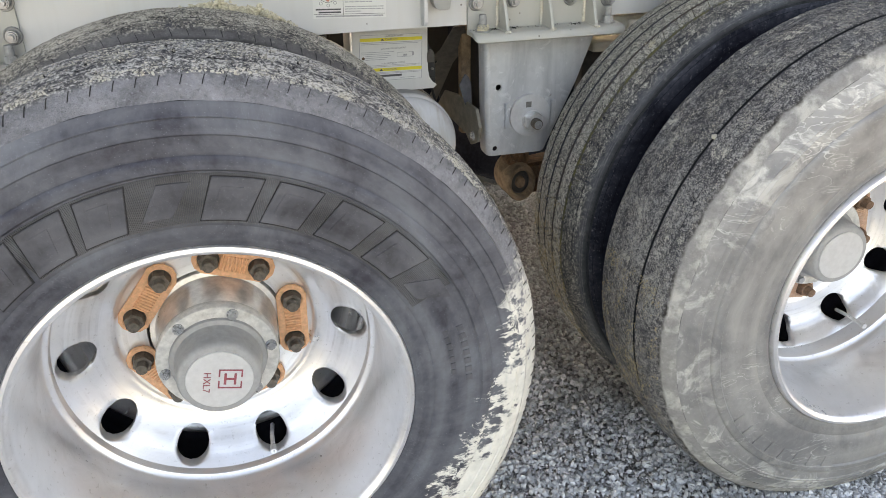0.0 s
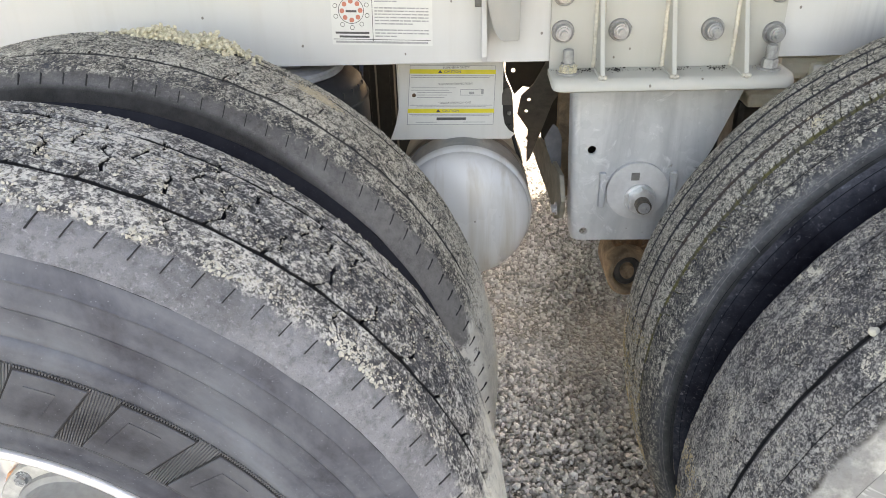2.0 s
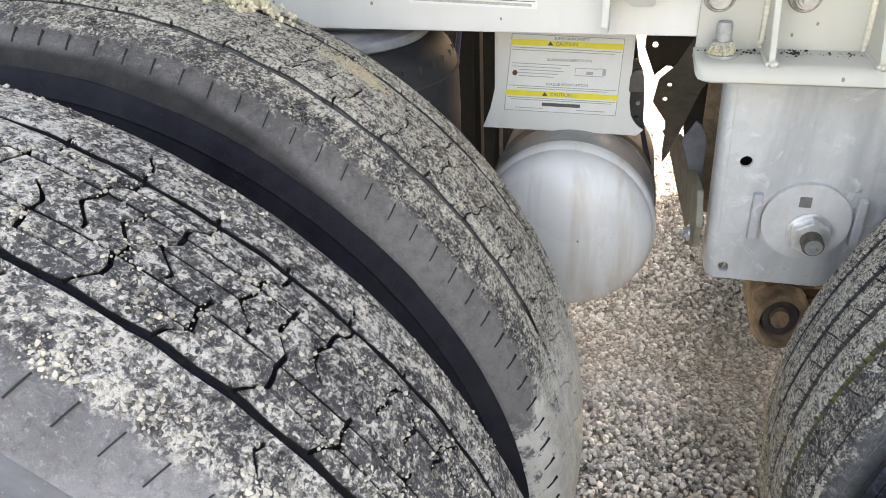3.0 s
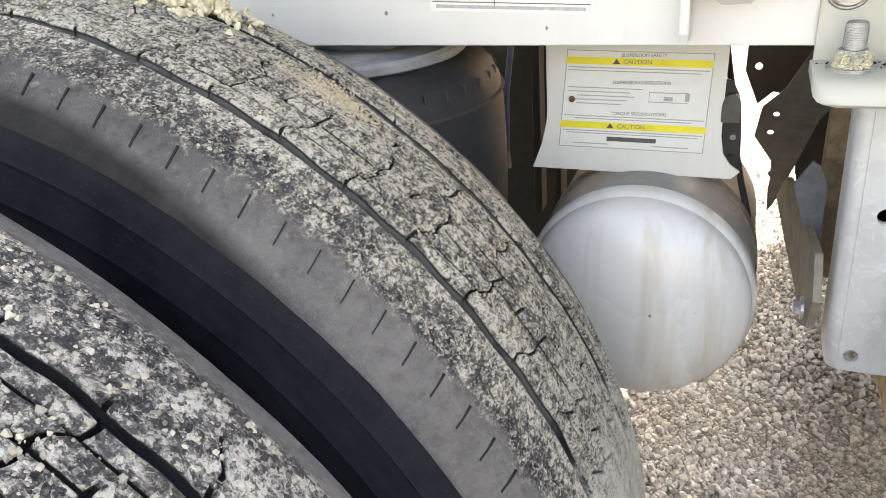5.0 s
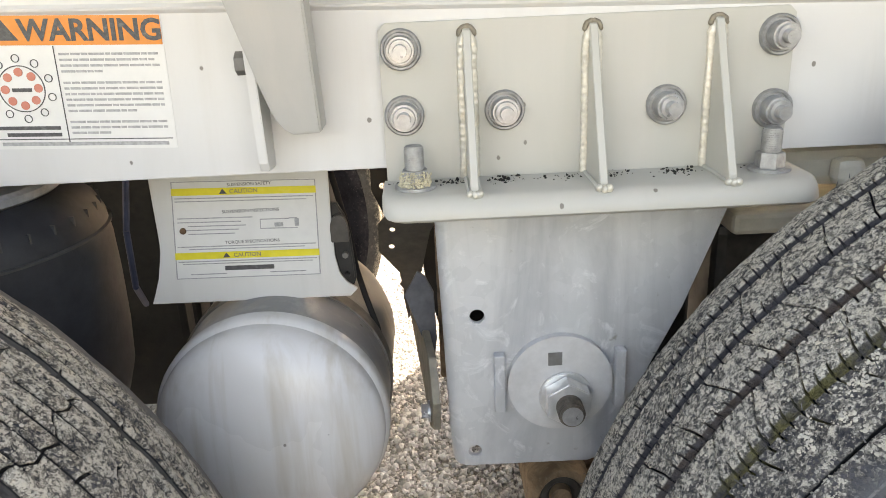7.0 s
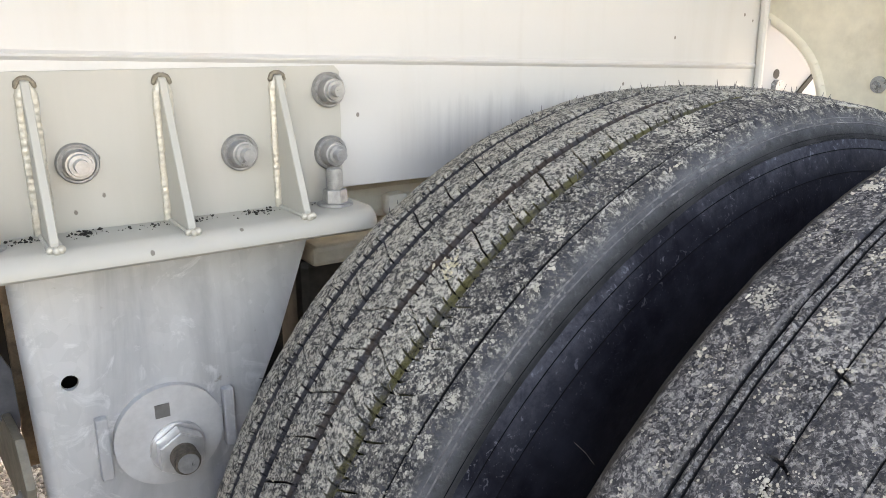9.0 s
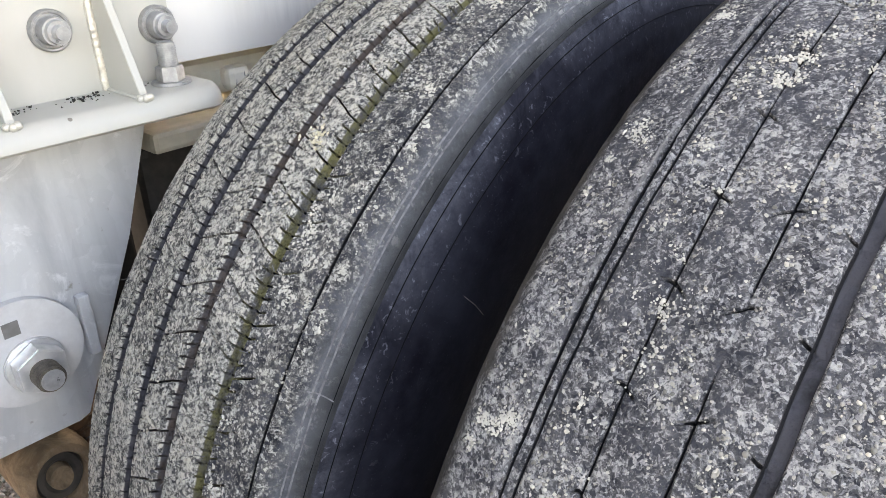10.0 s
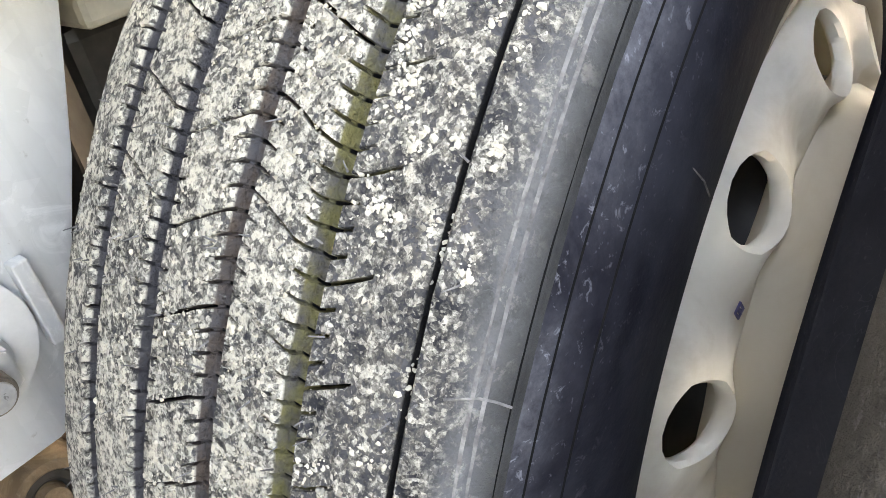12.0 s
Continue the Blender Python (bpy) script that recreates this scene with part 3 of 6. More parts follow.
def slab(points, y0, y1, bevel=0.0, holes=()):
    """A plate in the x-z plane from its outline, with round holes (x, z, r) cut through, between y0 and y1."""
    bm = bmesh.new()
    loops = [list(points)] + [[(hx + hr * math.cos(k * math.pi / 10), hz + hr * math.sin(k * math.pi / 10)) for k in range(20)] for hx, hz, hr in holes]
    edges, rings = [], []
    for loop in loops:
        vs = [bm.verts.new((px, y0, pz)) for px, pz in loop]
        rings.append(vs)
        edges += [bm.edges.new((vs[i], vs[(i + 1) % len(vs)])) for i in range(len(vs))]
    bmesh.ops.triangle_fill(bm, edges=edges, use_beauty=True, use_dissolve=False)
    made = bmesh.ops.extrude_face_region(bm, geom=list(bm.faces))
    bmesh.ops.translate(bm, vec=(0, y1 - y0, 0), verts=[g for g in made["geom"] if isinstance(g, bmesh.types.BMVert)])
    if bevel:
        bmesh.ops.recalc_face_normals(bm, faces=bm.faces)
        rim = [e for e in bm.edges if len(e.link_faces) == 2 and e.calc_face_angle(0) > 1.0]
        bmesh.ops.bevel(bm, geom=rim, offset=bevel, segments=2, affect="EDGES", clamp_overlap=True)
    return bm


def lathe(profile, sides, closed=False, a0=0.0, a1=2 * math.pi):
    """Turns (r, y) pairs about the y axis."""
    full = abs(a1 - a0 - 2 * math.pi) < 1e-6
    cols = sides if full else sides + 1
    verts, faces, n = [], [], len(profile)
    for i in range(cols):
        a = a0 + (a1 - a0) * i / sides
        verts += [(r * math.cos(a), y, r * math.sin(a)) for r, y in profile]
    for i in range(sides):
        j = (i + 1) % cols
        for k in range(n if closed else n - 1):
            k2 = (k + 1) % n
            faces.append((i * n + k, i * n + k2, j * n + k2, j * n + k))
    return verts, faces


def turned(name, profile, sides, material, parent, label="", closed=False, m=None, angle=0.7):
    verts, faces = lathe(profile, sides, closed)
    bm = bmesh.new()
    vs = [bm.verts.new(v) for v in verts]
    for fc in faces:
        try:
            bm.faces.new([vs[i] for i in fc])
        except ValueError:
            pass
    bmesh.ops.remove_doubles(bm, verts=bm.verts, dist=1e-5)
    return part(name, bm, material, parent, label, m, True, angle)


def swarm(name, template, spots, material, smooth=False):
    """One mesh of many small lumps: template is (verts, faces), spots is rows of x, y, z, size and three turns."""
    tv, tf = np.array(template[0], float), np.array(template[1])
    spots = np.asarray(spots, float)
    n, k = len(spots), len(tv)
    rng = np.random.default_rng(5)
    v = tv[None] * (1 + rng.uniform(-0.35, 0.35, (n, k, 1))) * rng.uniform(0.65, 1.2, (n, 1, 3))
    a, b, c = spots[:, 4], spots[:, 5], spots[:, 6]
    ca, sa, cb, sb, cc, sc = np.cos(a), np.sin(a), np.cos(b), np.sin(b), np.cos(c), np.sin(c)
    turn = np.empty((n, 3, 3))
    turn[:, 0] = np.stack([cc * cb, cc * sb * sa - sc * ca, cc * sb * ca + sc * sa], -1)
    turn[:, 1] = np.stack([sc * cb, sc * sb * sa + cc * ca, sc * sb * ca - cc * sa], -1)
    turn[:, 2] = np.stack([-sb, cb * sa, cb * ca], -1)
    v = np.einsum("nij,nkj->nki", turn, v) * spots[:, None, 3:4] + spots[:, None, :3]
    faces = (tf[None] + (np.arange(n) * k)[:, None, None]).reshape(-1, tf.shape[1])
    me = bpy.data.meshes.new(name)
    me.vertices.add(n * k)
    me.vertices.foreach_set("co", v.reshape(-1))
    me.loops.add(faces.size)
    me.loops.foreach_set("vertex_index", faces.reshape(-1))
    me.polygons.add(len(faces))
    me.polygons.foreach_set("loop_start", np.arange(len(faces)) * tf.shape[1])
    me.polygons.foreach_set("use_smooth", [smooth] * len(faces))
    me.update(calc_edges=True)
    me.materials.append(material)
    return me


OCTA = ([(1, 0, 0), (0, 1, 0), (-1, 0, 0), (0, -1, 0), (0, 0, 1), (0, 0, -1)], [(0, 1, 4), (1, 2, 4), (2, 3, 4), (3, 0, 4), (1, 0, 5), (2, 1, 5), (3, 2, 5), (0, 3, 5)])
GOLD = (1 + 5 ** 0.5) / 2
ICO = ([tuple(c / 1.9 for c in v) for v in ((-1, GOLD, 0), (1, GOLD, 0), (-1, -GOLD, 0), (1, -GOLD, 0), (0, -1, GOLD), (0, 1, GOLD), (0, -1, -GOLD), (0, 1, -GOLD), (GOLD, 0, -1), (GOLD, 0, 1), (-GOLD, 0, -1), (-GOLD, 0, 1))],
       [(0, 11, 5), (0, 5, 1), (0, 1, 7), (0, 7, 10), (0, 10, 11), (1, 5, 9), (5, 11, 4), (11, 10, 2), (10, 7, 6), (7, 1, 8), (3, 9, 4), (3, 4, 2), (3, 2, 6), (3, 6, 8), (3, 8, 9), (4, 9, 5), (2, 4, 11), (6, 2, 10), (8, 6, 7), (9, 8, 1)])


def text_mesh(name, words, size, material, thick=0.0002, bold=0.0):
    """Words in the built-in font as a flat mesh in the x-z plane, centred, facing -y."""
    curve = bpy.data.curves.new(name, "FONT")
    curve.body, curve.size, curve.align_x, curve.align_y, curve.extrude, curve.resolution_u = words, size, "CENTER", "CENTER", thick, 3
    curve.offset = bold
    ob = new(name, curve)
    me = bpy.data.meshes.new_from_object(ob)
    bpy.data.objects.remove(ob)
    me.transform(Matrix.Rotation(math.pi / 2, 4, "X"))
    me.materials.clear()
    me.materials.append(material)
    return me


# ---- the plan ----
HUB_X, HUB_Z = (0.0, 1.282), 0.514
TYRE_R = 0.528
OUTER_Y, INNER_Y = 0.195, 0.540
RAIL_Y, RAIL_BOTTOM = 0.785, 0.938

# ---- ground ----
bm = bmesh.new()
bmesh.ops.create_grid(bm, x_segments=120, y_segments=120, size=1.0)
for v in bm.verts:
    # finer in the middle, reaching far out at the edges
    v.co.x, v.co.y = [c * (3.0 + 900 * max(0, abs(c) - 0.8) ** 2 * 25) for c in (v.co.x, v.co.y)]
    v.co.z = 0.012 * noise.noise(v.co * 1.7) - 0.006
part("ground", bm, GRAVEL, smooth=True)
tagged(bpy.data.objects["ground"], "grey crushed limestone gravel yard under the trailer", "ground", kind="structure")


def stones(count, x0, x1, y0, y1, small, large, seed):
    rng = np.random.default_rng(seed)
    size = small + (large - small) * rng.random(count) ** 2.2
    xs, ys = rng.uniform(x0, x1, count), rng.uniform(y0, y1, count)
    turns = rng.uniform(0, 6.28, (count, 3))
    return np.column_stack([xs, ys, size * 0.35 - 0.004, size, turns])


spots = np.concatenate([stones(32000, 0.30, 1.35, -0.25, 1.3, 0.0030, 0.0085, 1), stones(30000, 0.2, 1.2, 1.2, 3.0, 0.0034, 0.0090, 2), stones(13000, 0.9, 2.4, -0.5, 0.5, 0.0030, 0.0085, 3)])
tagged(part("gravel", swarm("gravel", ICO, spots, STONE)), "loose crushed stones lying over the yard", "gravel", kind="stuff")


# ---- wheels ----
# (y, r) of the moulded sidewall of an outside tyre, and of a plain, flatter one
PLAIN = [(0.100, 0.297), (0.108, 0.304), (0.115, 0.318), (0.124, 0.336), (0.131, 0.355), (0.1375, 0.378), (0.1415, 0.402), (0.1435, 0.425), (0.1430, 0.445), (0.1400, 0.463), (0.1350, 0.480)]
SIDE = [(0.108, 0.297), (0.138, 0.3000), (0.1435, 0.3045), (0.1465, 0.315), (0.1475, 0.328), (0.1460, 0.334), (0.1475, 0.337), (0.1490, 0.350), (0.1500, 0.375), (0.1500, 0.400), (0.1490, 0.4105), (0.1525, 0.4135), (0.1520, 0.424), (0.1490, 0.429), (0.1465, 0.430),
        (0.1460, 0.4450), (0.1445, 0.4520), (0.1460, 0.4540), (0.1430, 0.4640), (0.1360, 0.480)]
SHOULDER = [(0.131, 0.490), (0.126, 0.500), (0.121, 0.508)]
ROUND_SHOULDER = [(0.131, 0.488), (0.122, 0.4995), (0.1105, 0.5085)]


def tyre_rings(grooves, half, crown, bulge, shape, shoulder):
    """The profile across a tyre: one sidewall as (y, r), and the tread with its shoulders as (y, r, zone), zone 'g' for grooves."""
    def tread_r(y):
        return TYRE_R - crown * (y / half) ** 2

    side = [(0.108 + (y - 0.108) * bulge, r) for y, r in shape]
    edge = [(0.108 + (y - 0.108) * (bulge if r < 0.505 else (1 + bulge) / 2), r, "s") for y, r in shoulder]
    cuts = []
    for gy, width, depth, kind in grooves:
        r, w = tread_r(gy), width / 2
        cuts += [(gy - w - 0.0012, r, "t"), (gy - w, r - 0.0012, kind), (gy - w * 0.70, r - depth, kind), (gy, r - depth * 1.04, kind), (gy + w * 0.70, r - depth, kind), (gy + w, r - 0.0012, kind), (gy + w + 0.0012, r, "t")]
    stops = [-half] + [c[0] for c in cuts] + [half]
    flats = []
    for k in range(0, len(stops), 7):
        lo, hi = stops[k], stops[k + 1] if k + 1 < len(stops) else half
        n = max(2, int((hi - lo) / 0.0055))
        flats += [(lo + (hi - lo) * i / n, tread_r(lo + (hi - lo) * i / n), "t") for i in range(1, n)]
    tread = sorted(cuts + flats + [(-half, tread_r(half) - 0.0006, "t"), (half, tread_r(half) - 0.0006, "t")])
    return side, [(-y, r, z) for y, r, z in edge] + tread + [(y, r, z) for y, r, z in reversed(edge)]


def tyre(wheel, grooves, cut, pitches, slice_width, tread_mat, side_mat, seed, half=0.110, crown=0.010, bulge=1.0, wave=0.0, label="", side_out=None, ridges=(), shape=PLAIN, ticks=(), shoulder=SHOULDER, tall=TYRE_R, offset=0.0, belly=0.0):
    """A tyre: a casing with two sidewalls, and a grooved, sliced tread. cut(k, y) gives how deep slice k is at y and how far, in pitches, its path has wandered there."""
    grow = tall / TYRE_R
    shape = [(y, r / (grow + (1 - grow) * max(0.0, min(1.0, (r - 0.42) / 0.07)))) for y, r in shape]
    side, tread = tyre_rings(grooves, half, crown, bulge, shape, shoulder)
    rng = random.Random(seed)
    shift = [rng.uniform(-0.10, 0.10) for _ in range(pitches)]
    cols = []
    for k in range(pitches):
        a, d = 2 * math.pi * k / pitches, 2 * math.pi / pitches
        w = slice_width / TYRE_R
        cols += [(a, k, 0.0), (a + w * 0.3, k, 1.0), (a + w * 0.7, k, 1.0), (a + w, k, 0.0)] + [(a + w + (d - w) * q, k, 0.0) for q in (0.33, 0.66)]
    n, m = len(tread), len(cols)
    if ticks:
        # short moulded cuts round the shoulders
        bm = bmesh.new()
        for k in range(pitches):
            for s in ticks:
                a = 2 * math.pi * (k + 0.5) / pitches
                w = 0.00055 / TYRE_R
                top, low = [], []
                for y, r, e in ((0.1030, 0.5135, 0.0), (0.1065, 0.5112, 0.002), (0.1105, 0.5087, 0.004), (0.1165, 0.5042, 0.007)):
                    top.append([bm.verts.new(((r + 0.0006) * math.cos(a + e + d), s * (y + 0.0006), (r + 0.0006) * math.sin(a + e + d))) for d in (-w, w)])
                    low.append([bm.verts.new(((r - 0.004) * math.cos(a + e + d), s * (y - 0.003), (r - 0.004) * math.sin(a + e + d))) for d in (-w, w)])
                for q in range(3):
                    bm.faces.new((top[q][0], top[q][1], top[q + 1][1], top[q + 1][0]))
                    bm.faces.new((top[q][0], top[q + 1][0], low[q + 1][0], low[q][0]))
                    bm.faces.new((top[q][1], low[q][1], low[q + 1][1], top[q + 1][1]))
        tick_mesh = bm
    rows = []
    for a, k, deep in cols:
        for y, r, zone in tread:
            depth, bend = cut(k, y)
            ang = a + (bend + 0.12 * noise.noise(Vector((y * 130, k * 0.37, seed)))) * 2 * math.pi / pitches
            if zone in "ce":
                # a crack that comes and goes along the rib
                r += 0.0048 * max(0.0, min(1.0, (0.06 if zone == "c" else -0.45) + 3.2 * noise.noise(Vector((math.cos(ang) * 8, math.sin(ang) * 8, seed + y * 30)))))
                r = min(r, TYRE_R - crown * (y / half) ** 2 - 0.0001)
            if zone in "ts":
                r += 0.0011 * noise.noise(Vector((math.cos(ang) * 11, math.sin(ang) * 11, y * 45 + seed))) + 0.0005 * noise.noise(Vector((math.cos(ang) * 60, math.sin(ang) * 60, y * 150 + seed)))
            r -= deep * depth * (0.35 if zone == "g" else 1.0)
            yy = y + (wave * (math.sin(ang * 62 + (2.0 if y > 0 else 0.0)) + 0.6 * math.sin(ang * 23)) if zone == "g" else 0.0)
            rows.append((r * math.cos(ang), yy, r * math.sin(ang)))
    faces = [(i * n + k, i * n + k + 1, ((i + 1) % m) * n + k + 1, ((i + 1) % m) * n + k) for i in range(m) for k in range(n - 1)]
    # casing: sidewall, hidden belt, sidewall
    out = list(side)
    for rr, high in ridges:
        near = [q for q in out if q[1] < rr - 0.003]
        far = [q for q in out if q[1] > rr + 0.003]
        f = (rr - near[-1][1]) / (far[0][1] - near[-1][1]) if far else 0.0
        yb = near[-1][0] + ((far[0][0] - near[-1][0]) * f if far else -0.001)
        out = near + [(yb, rr - 0.0016), (yb + high, rr - 0.0008), (yb + high, rr + 0.0008), (yb, rr + 0.0016)] + far
    a = [(r, -y) for y, r in out] + [(tread[0][1] - 0.0003, tread[0][0] + 0.0003)]
    b = [(tread[-1][1] - 0.0003, tread[-1][0] - 0.0003)] + [(r, y + belly * max(0.0, 1 - ((r - 0.420) / 0.085) ** 2)) for y, r in reversed(out)]
    ring = a + [(TYRE_R - 0.05, -0.1), (TYRE_R - 0.05, 0.1)] + b
    verts, quads = lathe(ring, 300)
    me = mesh_of("tyre", verts, quads, side_mat, True)
    me.materials.append(side_out or side_mat)
    me.polygons.foreach_set("material_index", [1 if q[0] % len(ring) < len(a) - 1 else 0 for q in quads])
    me.set_sharp_from_angle(angle=0.7)
    # less worn tyres stand taller
    base = part("tyre", me, side_mat, wheel, m=Matrix.Translation((0, offset, 0)) @ Matrix.Diagonal((grow, 1, grow, 1)))
    t = part("tread", mesh_of("tread", rows, faces, tread_mat, True), tread_mat, base, label)
    t.data.set_sharp_from_angle(angle=0.75)
    if ticks:
        tagged(part("shoulder_cut", tick_mesh, BLACK_RUBBER, base, "short dark cuts round the shoulder"), kind="stuff")
    return base


# the disc of a wheel: y of its face at radius r, with the wheel's open side towards -y
# (dished), flatter towards the rim, or shallow
SHALLOW_FACE = [(0.122, 0.150), (0.172, 0.150), (0.185, 0.138), (0.198, 0.108), (0.206, 0.108), (0.215, 0.107), (0.235, 0.103), (0.250, 0.098), (0.258, 0.092), (0.266, 0.076)]
FLAT_FACE = [(0.122, 0.150), (0.172, 0.150), (0.180, 0.145), (0.190, 0.143), (0.205, 0.141), (0.222, 0.137), (0.238, 0.131), (0.252, 0.116), (0.262, 0.085)]
FACE = [(0.122, 0.139), (0.172, 0.139), (0.180, 0.132), (0.190, 0.129), (0.205, 0.121), (0.222, 0.106), (0.238, 0.090), (0.252, 0.078), (0.266, 0.062)]


def face_y(r, shape):
    for (r0, y0), (r1, y1) in zip(shape, shape[1:]):
        if r <= r1:
            f = max(0.0, min(1.0, (r - r0) / (r1 - r0)))
            return y0 + (y1 - y0) * f
    return shape[-1][1]


def disc_mesh(turn, shape=FACE, count=10, hole_r=0.0290, ring=0.2350, thick=0.022, boss=0.0, tilt=0.0):
    """The wheel's disc with its hand holes, both faces and the walls of the holes; boss lifts a soft collar round each hole, tilt leans it outwards."""
    bm = bmesh.new()
    inner, outer = 0.196, 0.2660
    span = 2 * math.pi / count
    side = 12
    for back in (0.0, thick):
        for s in range(count):
            mid = turn + s * span
            frame_pts = []
            for k in range(4 * side):
                edge, f = divmod(k, side)
                f = f / side
                u, v = [(-0.5 + f, 0.0), (0.5, f), (0.5 - f, 1.0), (-0.5, 1.0 - f)][edge]
                frame_pts.append((mid + u * span, inner + (outer - inner) * v))
            hole = []
            for fa, fr in frame_pts:
                ang = math.atan2(fr - ring, (fa - mid) * ring)
                hole.append((mid + hole_r * math.cos(ang) / ring, ring + hole_r * math.sin(ang)))
            rings = [frame_pts] + [[(fa + (ha - fa) * q, fr + (hr - fr) * q) for (fa, fr), (ha, hr) in zip(frame_pts, hole)] for q in (0.4, 0.75, 0.93, 1.0)]
            vs = []
            for i, rg in enumerate(rings):
                flat = (0.0, 0.35, 0.85, 1.0, 1.0)[i] if boss else 0.0
                dip = flat * boss - (0.0 if i < 4 else 0.0035 if back else -0.0035)
                vs.append([bm.verts.new((r * math.cos(a), face_y(r, shape) * (1 - flat) + (face_y(ring, shape) - tilt * (r - ring)) * flat + back + dip, r * math.sin(a))) for a, r in rg])
            for i in range(4):
                for k in range(4 * side):
                    k2 = (k + 1) % (4 * side)
                    bm.faces.new((vs[i][k], vs[i][k2], vs[i + 1][k2], vs[i + 1][k]))
            if not back:
                front = vs[4]
                low = [bm.verts.new((r * math.cos(a), (face_y(ring, shape) - tilt * (r - ring) if boss else face_y(r, shape)) + thick + boss - 0.0035, r * math.sin(a))) for a, r in rings[4]]
                for k in range(4 * side):
                    k2 = (k + 1) % (4 * side)
                    bm.faces.new((front[k], front[k2], low[k2], low[k]))
    for back in (0.0, thick):
        rs = [0.122, 0.135, 0.150, 0.165, 0.172, 0.1745, 0.180, 0.184, 0.190, 0.196]
        verts, faces = lathe([(r, face_y(r, shape) + back) for r in rs], 120)
        vs = [bm.verts.new(v) for v in verts]
        for fc in faces:
            bm.faces.new([vs[i] for i in fc])
    verts, faces = lathe([(0.122, shape[0][1]), (0.122, shape[0][1] + thick)], 120)
    vs = [bm.verts.new(v) for v in verts]
    for fc in faces:
        bm.faces.new([vs[i] for i in fc])
    bmesh.ops.remove_doubles(bm, verts=bm.verts, dist=2e-5)
    return bm


RIM = [(0.2655, 0.062), (0.2650, 0.052), (0.2665, 0.047), (0.2735, 0.043), (0.2755, 0.038), (0.2755, 0.020), (0.2735, 0.012), (0.2730, -0.020), (0.2745, -0.060), (0.2790, -0.100), (0.2830, -0.128), (0.2860, -0.142), (0.2890, -0.150), (0.2945, -0.1535), (0.3000, -0.1520), (0.3030, -0.1460),
       (0.3030, -0.138), (0.2985, -0.132), (0.2960, -0.110), (0.2900, -0.09), (0.2900, 0.070), (0.2930, 0.088), (0.2985, 0.094), (0.3020, 0.100), (0.3020, 0.106), (0.2980, 0.109), (0.2880, 0.107), (0.2800, 0.100), (0.2740, 0.092), (0.2655, 0.084)]


def nut_mesh():
    """A flanged hex nut on its stud, pointing along -y from the disc."""
    bm = rod((0, 0, 0), (0, -0.005, 0), 0.0200, 24)
    rod((0, -0.004, 0), (0, -0.026, 0), 0.0185, 6, 0.0175, bm)
    rod((0, -0.024, 0), (0, -0.042, 0), 0.0108, 14, 0.0098, bm)
    return bm


def link_plate(step):
    """An indicator that clips round two neighbouring nuts, made as one plate with two eyes."""
    ring, half = 0.1429, step / 2
    loop = []
    for s in (1, -1):
        cx, cz = s * ring * math.sin(half), ring * math.cos(half) - ring
        for k in range(8):
            a = radians((-108 if s > 0 else 72) + 216 * k / 7)
            loop.append((cx + 0.0285 * math.cos(a), cz + 0.0285 * math.sin(a)))
    return slab(loop, -0.009, 0.0, 0.0015, [(s * ring * math.sin(half), ring * math.cos(half) - ring, 0.0195) for s in (1, -1)])


def link_ridges(step):
    """The corrugated waist of a nut link, one folded strip."""
    bm = bmesh.new()
    rows = []
    for k in range(37):
        u = (k - 18) * 0.0014
        y = -0.0095 - (0.0026 if k % 4 in (1, 2) else 0.0)
        z = 0.1429 * math.cos(step / 2) - 0.1429
        rows.append([bm.verts.new((u, yy, zz)) for yy, zz in ((-0.004, z - 0.0145), (y, z - 0.0145), (y, z + 0.0145), (-0.004, z + 0.0145))])
    for a, b in zip(rows, rows[1:]):
        for q in range(4):
            bm.faces.new((a[q], a[(q + 1) % 4], b[(q + 1) % 4], b[q]))
    bm.faces.new(rows[0])
    bm.faces.new(list(reversed(rows[-1])))
    return bm


def wheel_at(name, label, x, y, flip=False):
    return thing(name, label, "wheel", "dual wheels", m=pose(x, y, HUB_Z, 0, 0, 180 if flip else 0))


